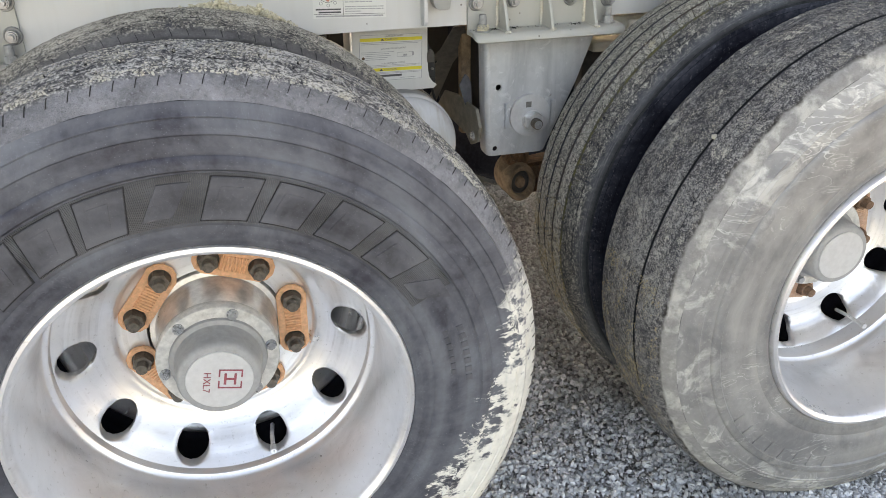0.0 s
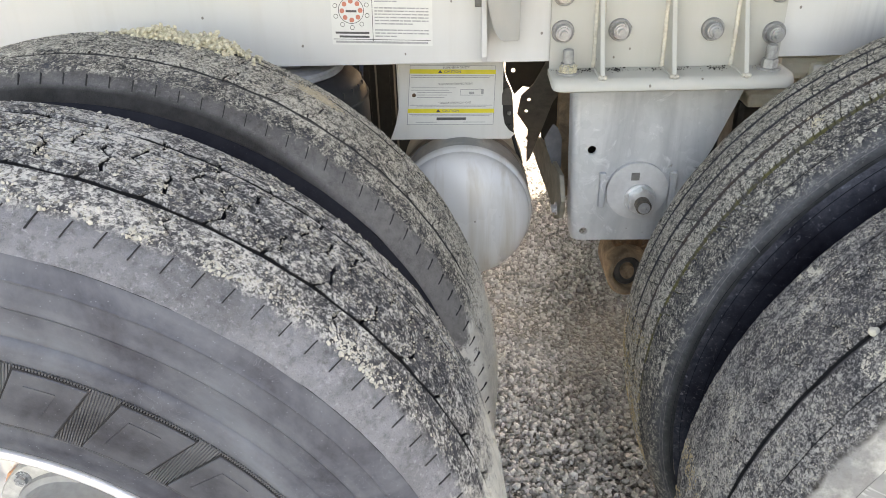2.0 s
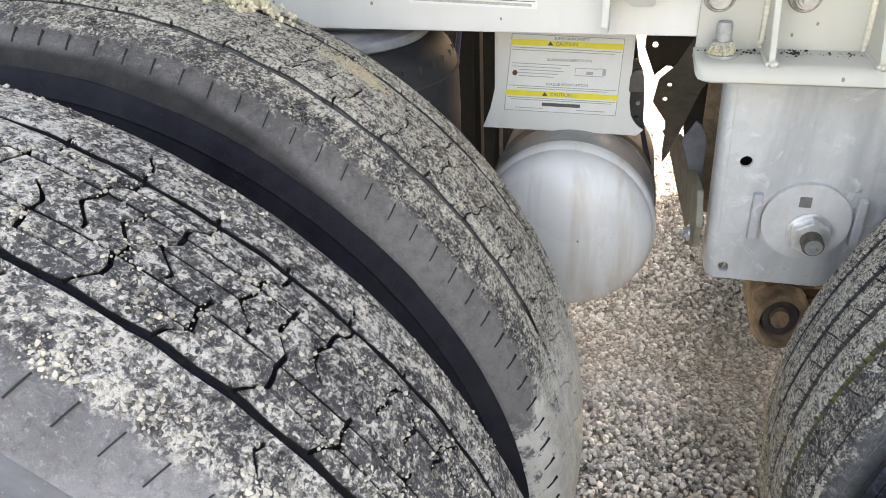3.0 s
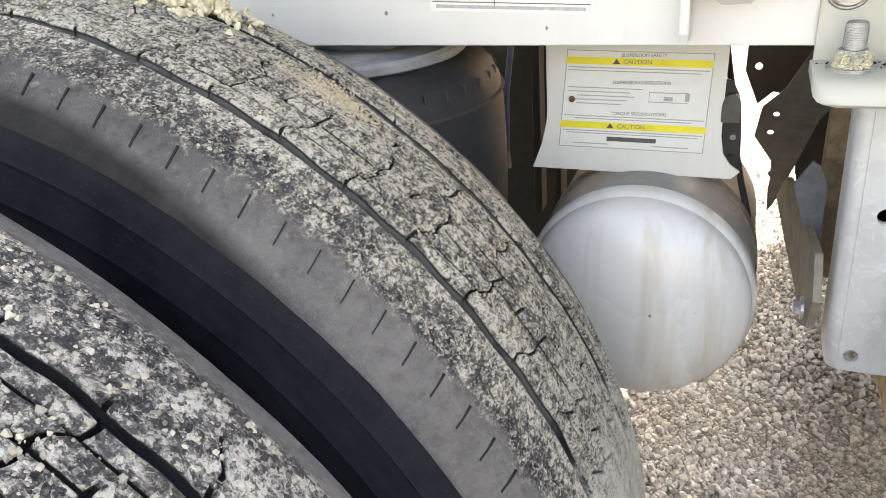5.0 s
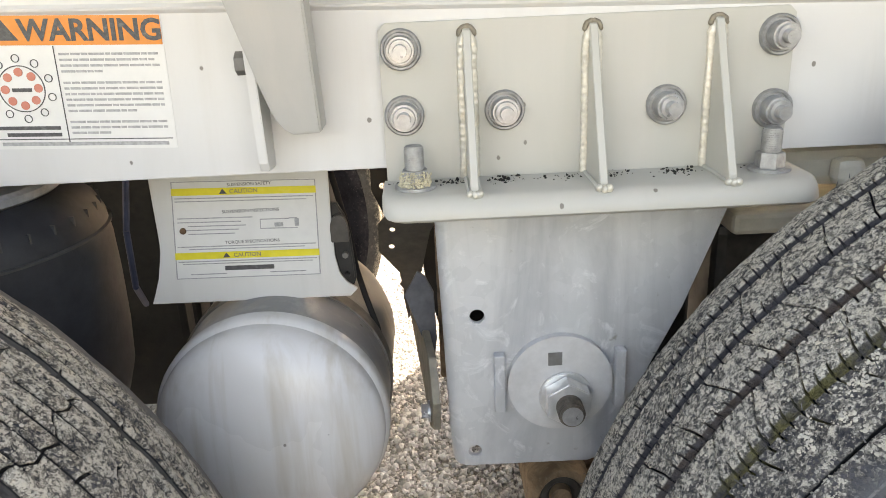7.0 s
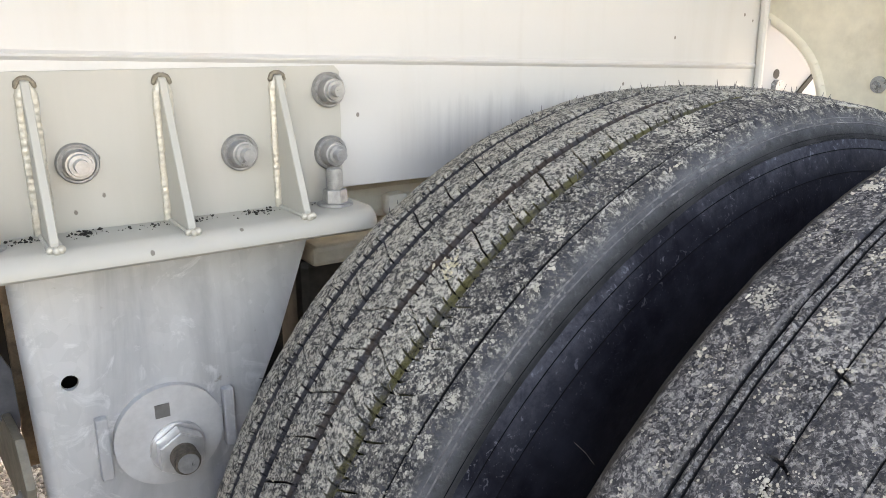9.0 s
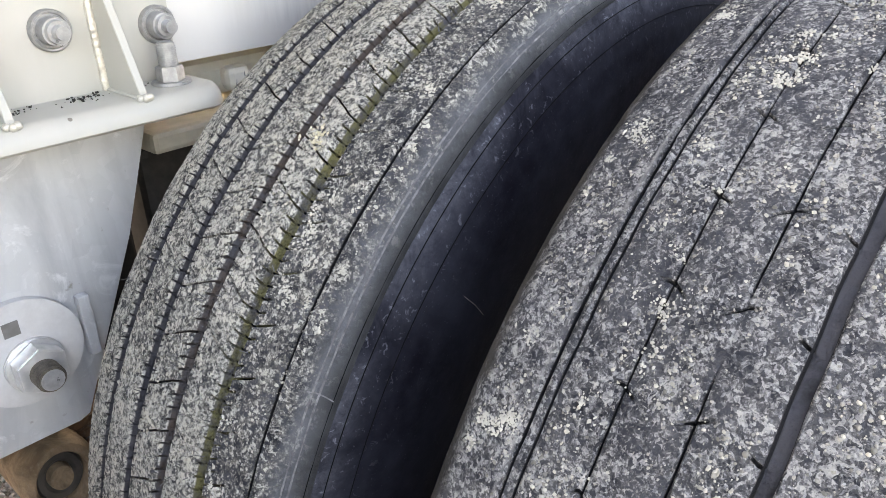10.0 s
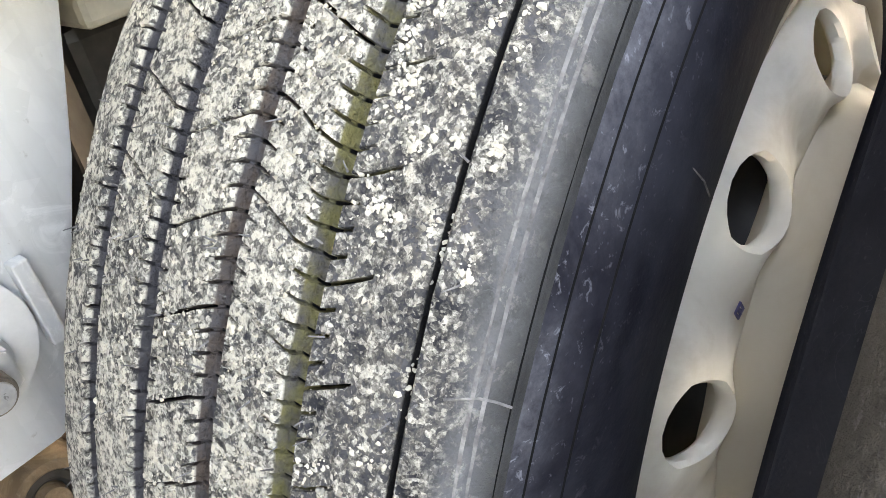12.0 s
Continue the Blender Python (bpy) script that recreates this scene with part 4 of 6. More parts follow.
def hub(x, label, stud_turn, nut_mat, links, plate_label, link_mat, short=0.0, seat=0.334):
    """The hub that carries a pair of wheels: barrel, flange, cap, ten nuts and the orange links between them."""
    h = thing("wheel_hub", label, "wheel hub", "wheel hubs", m=pose(x, 0, HUB_Z))
    s = short
    turned("hub_barrel", [(0.0, 0.40), (0.1185, 0.40), (0.1185, 0.336), (0.1165, 0.331), (0.108, 0.329), (0.106, 0.322), (0.104, 0.290 + s * 0.5), (0.100, 0.262 + s * 0.9), (0.098, 0.250 + s), (0.0, 0.250 + s)], 72, HUB_METAL, h, "bare scuffed metal hub barrel")
    turned("hub_flange", [(0.0, 0.250 + s), (0.101, 0.250 + s), (0.103, 0.248 + s), (0.103, 0.230 + s), (0.101, 0.227 + s), (0.0, 0.227 + s)], 72, GASKET, h, "dirty sealed flange")
    cap = turned("hub_cap", [(r, y + s) for r, y in ((0.0, 0.227), (0.082, 0.227), (0.0805, 0.221), (0.0735, 0.218), (0.0715, 0.213), (0.0700, 0.182), (0.0685, 0.173), (0.0655, 0.1675), (0.0625, 0.166), (0.0, 0.166))], 72, GREY_CAP, h, "grey plastic hub cap")
    turned("cap_face", [(r, y + s) for r, y in ((0.0, 0.166), (0.0545, 0.166), (0.0545, 0.1645), (0.0535, 0.1635), (0.0, 0.1635))], 56, GREY_FACE, cap, "pale round cap window")
    for k in range(6):
        a = radians(8 + 60 * k)
        cx, cz = 0.0905 * math.cos(a), 0.0905 * math.sin(a)
        b = rod((cx, 0.228 + s, cz), (cx, 0.218 + s, cz), 0.0075, 6)
        rod((cx, 0.229 + s, cz), (cx, 0.2245 + s, cz), 0.0098, 16, None, b)
        part("cap_bolt", b, ZINC_BOLT, h)
    nut = None
    for k in range(10):
        a = radians(stud_turn - 36 * k)
        m = pose(0.14288 * math.cos(a), seat, 0.14288 * math.sin(a)) @ pose(0, 0, 0, 0, k * 37)
        if nut is None:
            nut = part("lug_nut", nut_mesh(), nut_mat, h, "flanged wheel nut on its stud", m, True)
        else:
            other = nut.copy()
            scene.collection.objects.link(other)
            other.matrix_basis = m
    plate = None
    for k in links:
        a = stud_turn - 36 * (k + 0.5)
        m = pose(0, seat - 0.0025, 0, 0, 90 - a, 0) @ pose(0, 0, 0.1429)
        if plate is None:
            plate = part("nut_link", link_plate(radians(36)), link_mat, h, plate_label, m)
            ridges = part("corrugation", link_ridges(radians(36)), link_mat, plate)
        else:
            other = plate.copy()
            scene.collection.objects.link(other)
            other.matrix_basis = m
            folds = ridges.copy()
            scene.collection.objects.link(folds)
            folds.parent = other
    return h


def valve(wheel, a):
    """A bent valve stem that comes out through a hand hole."""
    ca, sa = math.cos(a), math.sin(a)
    p = [Vector((ca * q, y, sa * q)) for q, y in ((0.246, 0.125), (0.236, 0.085), (0.234, 0.045))]
    bm = rod(p[0], p[1], 0.0042, 12)
    rod(p[1], p[2], 0.0042, 12, None, bm)
    rod(p[2], p[2] + (p[2] - p[1]) * 0.35, 0.0058, 12, None, bm)
    part("valve_stem", bm, HUB_METAL, wheel, "bare metal valve stem", smooth=True)


# tread slices: how deep, and how far the path has wandered, by slice and place across
def cut_left(k, y):
    """Worn long-haul tread: bent cracks from the near groove over the middle ribs, and shorter ones between."""
    if abs(y) > 0.1115:
        return 0.0, 0.0
    wander = 0.24 * math.sin(y * 85 + 0.6) + 0.11 * math.sin(y * 240 + 1.0)
    if k % 2 == 0:
        return (0.0085 if -0.058 < y < 0.008 + 0.022 * math.sin(k * 1.7) else 0.0), wander
    if abs(y) > 0.066:
        return (0.004 if k % 3 == 0 and abs(y) < 0.082 else 0.0), wander
    return (0.0075 if -0.002 + 0.012 * math.sin(k * 2.9) < y < 0.042 or 0.044 < y < 0.057 else 0.0), wander


def cut_left_inner(k, y):
    """Worn tread: one long bent crack from groove to groove in every second slice, and a short nick across the far groove in the others."""
    wander = 0.22 * math.sin(y * 95 + 0.4) + 0.10 * math.sin(y * 230 + 1.0)
    if k % 2 == 0:
        reach = -0.038 + 0.020 * math.sin(k * 2.3)
        return (0.0085 if reach < y < 0.056 else 0.0), wander
    return (0.0085 if -0.0565 < y < -0.043 or (k % 4 == 1 and 0.004 < y < 0.020) else 0.0), wander


RIGHT_GROOVES = (-0.0770, -0.0300, 0.0160, 0.0590)


def cut_right_inner(k, y):
    """Younger tread: close ticks along every groove, and a longer bent slice over each rib, leaning one way and then the other."""
    lean = 0.0
    for i, (g0, g1) in enumerate(zip(RIGHT_GROOVES, RIGHT_GROOVES[1:] + (0.1040,))):
        f = max(0.0, min(1.0, (y - g0) / (g1 - g0)))
        lean += (1.6 if i % 2 else -1.6) * (f * f * (3 - 2 * f))
        if g0 <= y < g1 - (0.022 if i == 3 else 0.0) and k % 4 == (0 if i % 2 else 1):
            return 0.0085, lean
    if min(abs(y - g) for g in RIGHT_GROOVES) < 0.0085:
        return 0.0085, lean
    if -0.098 < y < -0.086 and k % 8 == 3:
        return 0.003, lean
    return 0.0, lean


def cut_right_outer(k, y):
    """Bald tread: a few small nicks beside the thin grooves."""
    near = min(abs(y + 0.004), abs(y - 0.032), abs(y + 0.035))
    return (0.004 if near < 0.0032 and k % 2 == 0 else 0.0), 0.2 * math.sin(y * 120)


X0, X1 = HUB_X
FINE = [(-0.038, 0.0022, 0.0046, "c"), (-0.020, 0.0026, 0.0048, "e"), (0.003, 0.0022, 0.0046, "c"), (0.021, 0.0026, 0.0048, "e"), (0.036, 0.0022, 0.0046, "c")]
left_outer = wheel_at("trailer_wheel", "bright aluminium wheel with a worn, cracked, mud-splashed tyre", X0, OUTER_Y)
lo_tyre = tyre(left_outer, [(-0.056, 0.0072, 0.009, "g")] + FINE + [(0.050, 0.0062, 0.009, "g")], cut_left, 122, 0.0042, TREAD_GREY, SIDEWALL_DARK, 1, 0.098, 0.0105, wave=0.0010, label="worn tread crusted with dried dirt", side_out=SIDEWALL, ridges=((0.470, 0.0010),), shape=SIDE, ticks=(-1,), shoulder=ROUND_SHOULDER, tall=0.538, offset=-0.008)
left_inner = wheel_at("trailer_wheel", "aluminium wheel with a worn, cracked tyre and dry moss", X0, INNER_Y - 0.023, True)
li_tyre = tyre(left_inner, [(-0.084, 0.0024, 0.0048, "c"), (-0.067, 0.0024, 0.0048, "c"), (-0.050, 0.0088, 0.0046, "g"), (-0.0335, 0.0028, 0.0048, "c"), (-0.0165, 0.0030, 0.0048, "e"), (0.0005, 0.0028, 0.0048, "c"), (0.0175, 0.0030, 0.0048, "e"), (0.0355, 0.0028, 0.0048, "c"), (0.054, 0.0095, 0.0046, "g")], cut_left_inner, 122, 0.0030, TREAD_OLIVE, SIDEWALL_MID, 2, 0.094, 0.012, 1.0, wave=0.0010, label="worn ribbed tread dusted with soil", ridges=((0.468, 0.0010), (0.440, 0.0008)), ticks=(1,), shoulder=ROUND_SHOULDER, tall=0.5345)
right_outer = wheel_at("trailer_wheel", "aluminium wheel with a bald tyre filmed in pale mud", X1, OUTER_Y)
ro_tyre = tyre(right_outer, [(-0.086, 0.0022, 0.004, "g"), (-0.039, 0.0085, 0.0065, "g"), (-0.004, 0.0014, 0.0050, "c"), (0.032, 0.0014, 0.0050, "c"), (0.0655, 0.0021, 0.0034, "g"), (0.0728, 0.0024, 0.0048, "e")], cut_right_outer, 120, 0.0026, TREAD_DARK, SIDEWALL_DARK, 3, wave=0.0003, label="bald dark tread speckled with pale dirt", side_out=SIDEWALL_PALE, ridges=((0.462, 0.0010),), shape=SIDE, belly=0.005)
right_inner = wheel_at("trailer_wheel", "aluminium wheel with a deep-grooved tyre dusted with chaff", X1, INNER_Y + 0.007, True)
ri_tyre = tyre(right_inner, [(-0.0770, 0.0098, 0.0056, "g"), (-0.0300, 0.0100, 0.0056, "g"), (0.0160, 0.0105, 0.0056, "g"), (0.0590, 0.0105, 0.0056, "g"), (0.1040, 0.0032, 0.008, "g")], cut_right_inner, 350, 0.0020, TREAD_PALE, SIDEWALL_SCRAPED, 4, 0.112, 0.010, 1.0, tall=0.533, label="ribbed tread with fine slices under pale chaff")

for r, y in ((0.5068, 0.1218), (0.5028, 0.1243), (0.4936, 0.1292), (0.4813, 0.1345), (0.4620, 0.1402)):
    fine = 1.0 if r > 0.5 else 0.55
    turned("mould_line", [(r - 0.0008 * fine, y - 0.0010), (r + 0.0002, y + 0.0006 * fine), (r + 0.0009 * fine, y - 0.0007)], 240, MOULD_EDGE if r > 0.5 else LINE_BLACK, ri_tyre, "scuffed raised line" if r > 0.5 else "", closed=True)
# a cut across its shoulder and a hairline scratch down its side, as local y, radius and degrees
for name, label, thick, path in (("shoulder_cut", "pale open cut in the rubber", 0.0005, ((0.1155, 0.5190, 32.9), (0.1226, 0.5104, 33.1), (0.1262, 0.5045, 33.0), (0.1294, 0.4986, 32.8))),
                                 ("scratch", "pale hairline scratch", 0.0004, ((0.1352, 0.4750, 45.2), (0.1385, 0.4600, 45.15), (0.1412, 0.4454, 45.0), (0.1432, 0.4300, 44.95), (0.1438, 0.4150, 44.9), (0.1426, 0.3980, 44.6)))):
    at = [Vector((r * math.cos(radians(q)), y, r * math.sin(radians(q)))) for y, r, q in path]
    bm = bmesh.new()
    for p, q in zip(at, at[1:]):
        rod(p, q, thick, 8, None, bm)
    part(name, bm, MOULD_EDGE, ri_tyre, label, Matrix.Diagonal((TYRE_R / 0.533, 1, TYRE_R / 0.533, 1)), smooth=True)
HOLE_TURN = 34.8
for w, turn, shape in ((left_outer, HOLE_TURN, FACE), (left_inner, 1.2, FACE), (right_outer, -23.5, FLAT_FACE), (right_inner, 17.6, SHALLOW_FACE)):
    metal = CAST if w is right_inner else ALUMINIUM
    r = turned("rim", RIM, 180, metal, w, closed=True)
    part("disc", disc_mesh(radians(turn), shape, hole_r=0.0285, boss=0.006, tilt=0.46, thick=0.014) if shape is SHALLOW_FACE else disc_mesh(radians(turn), shape), metal, r, "disc with ten round hand holes", smooth=True, angle=0.8)
valve(left_outer, radians(HOLE_TURN - 36 * 3))
valve(right_outer, radians(-59.5))
hub(X0, "grey oil hub cap ringed by nuts in orange links", 88.4, NUT_DARK, (0, 2, 4, 6, 8), "bright orange corrugated nut link", ORANGE)
hub(X1, "grey oil hub cap ringed by rusty nuts", 28.0, NUT_RUST, (0, 3, 6), "faded peach corrugated nut link", ORANGE_FADED, 0.062, 0.345)


def drum(x):
    """Brake drum and a plate added in the dish of the inner wheel, black to keep its hand holes dark."""
    d = thing("brake_drum", "brake drum behind the inner wheel, black so holes read dark", "brake drum", "brake drums", m=pose(x, 0, HUB_Z))
    turned("drum", [(0.07, 0.425), (0.186, 0.425), (0.196, 0.432), (0.200, 0.450), (0.203, 0.600), (0.208, 0.604), (0.208, 0.635), (0.190, 0.640), (0.07, 0.640)], 72, BLACK_STEEL, d, closed=True)
    turned("backing_plate", [(0.07, 0.642), (0.262, 0.642), (0.263, 0.648), (0.262, 0.652), (0.07, 0.652)], 72, BLACK_STEEL, d, "black plate added to close the dish", closed=True)


drum(X0)
drum(X1)

# the same pairs on the far side of the trailer
for axle_x in HUB_X:
    for src, y, turned_about in ((right_outer, 2.645 - OUTER_Y, 180), (right_inner, 2.645 - INNER_Y, 0)):
        far = copy_thing(src, pose(axle_x, y, HUB_Z, 0, 0, turned_about))
        tagged(far, "dusty dual wheel on the trailer's far side", "wheel")


# ---- trailer frame ----
rail = thing("frame_rail", "white painted steel trailer frame rail with faint runs", "frame rail")
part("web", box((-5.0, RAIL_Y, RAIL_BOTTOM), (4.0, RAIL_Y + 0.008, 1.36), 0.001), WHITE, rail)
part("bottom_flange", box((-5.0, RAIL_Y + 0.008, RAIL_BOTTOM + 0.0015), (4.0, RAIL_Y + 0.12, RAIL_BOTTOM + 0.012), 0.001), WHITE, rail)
bm = bmesh.new()
ends = [[bm.verts.new((x, RAIL_Y + dy, 1.0935 - 0.028 * x + dz)) for dy, dz in ((0.001, 0.0), (-0.0032, 0.0045), (-0.0036, 0.0065), (0.001, 0.0105))] for x in (-5.0, 4.0)]
for k in range(4):
    bm.faces.new((ends[0][k], ends[0][(k + 1) % 4], ends[1][(k + 1) % 4], ends[1][k]))
bm.faces.new(ends[0])
bm.faces.new(list(reversed(ends[1])))
part("ledge", bm, WHITE, rail, "narrow pressed ledge along the rail")
body = thing("trailer_body", "tall white trailer body over the frame", "trailer body", kind="structure")
# unseen floor, white to bounce light below; the overhang shades the wheel gaps
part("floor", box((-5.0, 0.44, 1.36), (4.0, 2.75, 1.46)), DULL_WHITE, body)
part("side_panel", box((-5.0, 0.41, 1.40), (4.0, 0.44, 4.0)), WHITE, body)
part("side_panel", box((-5.0, 2.75, 1.40), (4.0, 2.78, 4.0)), WHITE, body)
part("roof", box((-5.0, 0.41, 4.0), (4.0, 2.78, 4.03)), WHITE, body)


def bolt_at(name, parent, x, y, z, r=0.0126, out=0.029, washer=0.0178):
    """A washer, a flanged round collar and a bolt's end, out of a face that looks to -y."""
    bm = rod((x, y - 0.004, z), (x, y - 0.016, z), r, 24, r * 0.93)
    rod((x, y - 0.016, z), (x, y - 0.020, z), r * 0.80, 20, r * 0.74, bm)
    rod((x, y - 0.016, z), (x, y - out, z), r * 0.52, 16, r * 0.46, bm)
    made = part(name, bm, BRIGHT_ZINC, parent, "zinc lock bolt with collar", smooth=True)
    turned("washer", [(0.0, 0.0), (washer, 0.0), (washer, -0.0036), (washer * 0.93, -0.0052), (washer * 0.84, -0.0050), (washer * 0.80, -0.0036), (0.0, -0.0036)], 36, WASHER_GREY, made, "dull grey washer with a raised rim", m=pose(x, y, z))
    return made


def stud_up(parent, x, y, z, crusted=False):
    bm = rod((x, y, z), (x, y, z + 0.0028), 0.0185, 28, None, None, 0.0008)
    rod((x, y, z + 0.0028), (x, y, z + 0.0165), 0.0130, 6, 0.0124, bm, 0.0008)
    rod((x, y, z + 0.0165), (x, y, z + 0.0375), 0.0084, 20, 0.0082, bm, 0.0010)
    for k in range(9):
        rod((x, y, z + 0.018 + k * 0.0019), (x, y, z + 0.0188 + k * 0.0019), 0.0088, 20, None, bm)
    stud = part("upright_stud", bm, STUD_ZINC, parent, "dirty upright stud with hex nut", smooth=True)
    if crusted:
        rng = np.random.default_rng(3)
        rows = []
        for _ in range(260):
            a, h = rng.uniform(3.4, 6.0), abs(rng.normal(0.004, 0.0045))
            r = 0.0135 + rng.uniform(-0.001, 0.0012)
            rows.append((x + r * math.cos(a), y + r * math.sin(a), z + 0.003 + min(h, 0.013), rng.uniform(0.0006, 0.0018), *rng.uniform(0, 6.28, 3)))
        tagged(part("crust", swarm("crust", OCTA, rows, MOSS), MOSS, stud, "crust of dry yellowish lichen"), kind="stuff")
    return stud


def hanger(label):
    """The suspension hanger's upper bracket: face plate, rolled shelf, ribs with weld beads, bolts."""
    h = thing("hanger_bracket", label, "bracket", "suspension hangers")
    f = RAIL_Y - 0.008
    part("face_plate", slab([(0.624, 0.926), (0.986, 0.926), (0.986, 1.060), (0.980, 1.066), (0.630, 1.066), (0.624, 1.060)], f, RAIL_Y - 0.0002, 0.0008), HANGER_PAINT, h)
    # shelf: flat top, then a rolled front lip
    prof = [(f, 0.928)] + [(0.722 - 0.016 * math.sin(radians(q)), 0.912 + 0.016 * math.cos(radians(q))) for q in range(0, 91, 15)] + [(0.706, 0.9105), (0.7085, 0.908), (0.713, 0.908), (0.7155, 0.9105)] + [(0.722 - 0.0065 * math.sin(radians(q)), 0.912 + 0.0065 * math.cos(radians(q))) for q in range(90, -1, -30)] + [(f, 0.9185)]
    bm = bmesh.new()
    rows = []
    for x, trim in ((0.6215, 0.0120), (0.6225, 0.0085), (0.6255, 0.0045), (0.631, 0.0015), (0.640, 0.0), (0.978, 0.0), (0.986, 0.002), (0.9905, 0.0055), (0.992, 0.010)):
        rows.append([bm.verts.new((x, py + (trim if py < 0.73 else 0.0), max(pz, 0.908 + trim * 0.8))) for py, pz in prof])
    n = len(prof)
    for a, b in zip(rows, rows[1:]):
        for k in range(n):
            bm.faces.new((a[k], a[(k + 1) % n], b[(k + 1) % n], b[k]))
    bm.faces.new(rows[0])
    bm.faces.new(rows[-1])
    part("shelf", bm, HANGER_PAINT, h, smooth=True)
    for x in (0.700, 0.809, 0.918):
        bm = bmesh.new()
        vs = []
        for dx in (-0.0035, 0.0035):
            vs.append([bm.verts.new((x + dx, py, pz)) for py, pz in ((f, 0.928), (0.7165, 0.928), (0.7165, 0.934), (f - 0.006, 1.058), (f, 1.060))])
        bm.faces.new(vs[0])
        bm.faces.new(list(reversed(vs[1])))
        for k in range(5):
            bm.faces.new((vs[0][k], vs[0][(k + 1) % 5], vs[1][(k + 1) % 5], vs[1][k]))
        bmesh.ops.recalc_face_normals(bm, faces=bm.faces)
        bmesh.ops.bevel(bm, geom=[e for e in bm.edges if e.calc_face_angle(0) > 0.5], offset=0.0008, segments=1, affect="EDGES")
        rib = part("rib", bm, HANGER_PAINT, h)
        for s in (-1, 1):
            # a laid bead: rings along a line, rippled, that closes over the rib's head
            bead = bmesh.new()
            rings = []
            for k in range(105):
                z = 0.929 + k * 0.00129
                thin = 1.0 if k < 96 else 1.0 - (k - 95) / 12
                rr = (0.0043 + 0.00022 * math.sin(k * 1.25) + 0.0004 * noise.noise(Vector((z * 90, x * 40, s)))) * max(0.25, thin)
                cx = x + s * (0.0048 * (1.0 if k < 92 else max(0.0, 1.0 - (k - 91) / 14))) + 0.0006 * noise.noise(Vector((z * 55, s, x * 9)))
                rings.append([bead.verts.new((cx + rr * math.cos(q * math.pi / 5), f - 0.0005 + 0.9 * rr * math.sin(q * math.pi / 5), z + 0.0009 * math.sin(q * math.pi / 5 + 0.5))) for q in range(10)])
            for p, q in zip(rings, rings[1:]):
                for j in range(10):
                    bead.faces.new((p[j], p[(j + 1) % 10], q[(j + 1) % 10], q[j]))
            part("weld_bead", bead, WELD, rib, "rippled weld bead", smooth=True)
        toe = bmesh.new()
        for k in range(9):
            bmesh.ops.create_icosphere(toe, subdivisions=2, radius=0.0022 + 0.0007 * (k % 3), matrix=Matrix.Translation((x + 0.0045 * math.cos(k * 2.4), 0.7175 - 0.002 * (k % 3) + 0.004 * (k > 5), 0.9285 + 0.0006 * (k % 2))))
        part("weld_bead", toe, WELD, rib, "rippled weld bead", smooth=True)
        # scorched fillet that closes over the rib's head, and thin fillets along its foot
        head = bmesh.new()
        for k in range(13):
            a = math.pi * k / 12
            bmesh.ops.create_icosphere(head, subdivisions=2, radius=0.0025 + 0.0006 * noise.noise(Vector((k * 1.7, x * 30, 0))), matrix=Matrix.Translation((x + 0.0066 * math.cos(a), f - 0.0008, 1.0545 + 0.0062 * math.sin(a))))
        part("weld_head", head, SCORCH, rib, "brown scorched weld end", smooth=True)
        foot = bmesh.new()
        for s in (-1, 1):
            for k in range(22):
                bmesh.ops.create_icosphere(foot, subdivisions=1, radius=0.0026 + 0.0007 * noise.noise(Vector((k * 0.9, x * 20, s))), matrix=Matrix.Translation((x + s * 0.0045, 0.722 + 0.0026 * k, 0.9282)))
        part("foot_weld", foot, HANGER_PAINT, rib, "painted fillet weld", smooth=True)
    for x, z in ((0.643, 0.987), (0.643, 1.044), (0.732, 0.988), (0.876, 0.986), (0.972, 0.978), (0.972, 1.042)):
        bolt_at("lock_bolt", h, x, f, z)
    stud_up(h, 0.650, 0.748, 0.928, True)
    stud_up(h, 0.964, 0.752, 0.928)
    return h


hanger_bracket = hanger("white hanger bracket with welded ribs bolted to the frame rail")
copy_thing(hanger_bracket, pose(-1.286, 0, 0))

# pivot box below the bracket
pivot = thing("pivot_hanger", "galvanised steel pivot hanger with a round alignment washer", "hanger")
PLATE_Y = 0.776
part("front_plate", slab([(0.676, 0.916), (0.684, 0.615), (0.815, 0.614), (0.825, 0.618), (0.904, 0.787), (0.940, 0.885), (0.950, 0.916)], PLATE_Y, PLATE_Y + 0.008, 0.0012, [(0.702, 0.787, 0.0075), (0.696, 0.633, 0.0068)]), ZINC, pivot)
bm = bmesh.new()
rows = []
for z, x0 in ((0.916, 0.664), (0.640, 0.6716), (0.624, 0.6726), (0.6165, 0.6755)):
    outer = [(x0 + 0.012 - 0.012 * math.sin(radians(q)), PLATE_Y + 0.012 - 0.012 * math.cos(radians(q))) for q in range(0, 91, 10)] + [(x0, PLATE_Y + 0.045)]
    inner = [(x0 + 0.007, PLATE_Y + 0.045)] + [(x0 + 0.012 - 0.005 * math.sin(radians(q)), PLATE_Y + 0.012 - 0.005 * math.cos(radians(q))) for q in range(90, -1, -30)]
    rows.append([bm.verts.new((px, py, z)) for px, py in outer + inner])
for p, q in zip(rows, rows[1:]):
    for k in range(len(p)):
        bm.faces.new((p[k], p[(k + 1) % len(p)], q[(k + 1) % len(p)], q[k]))
bm.faces.new(rows[0])
bm.faces.new(list(reversed(rows[-1])))
part("bent_edge", bm, ZINC, pivot, "rounded bend at the plate's edge", smooth=True)
bm = bmesh.new()
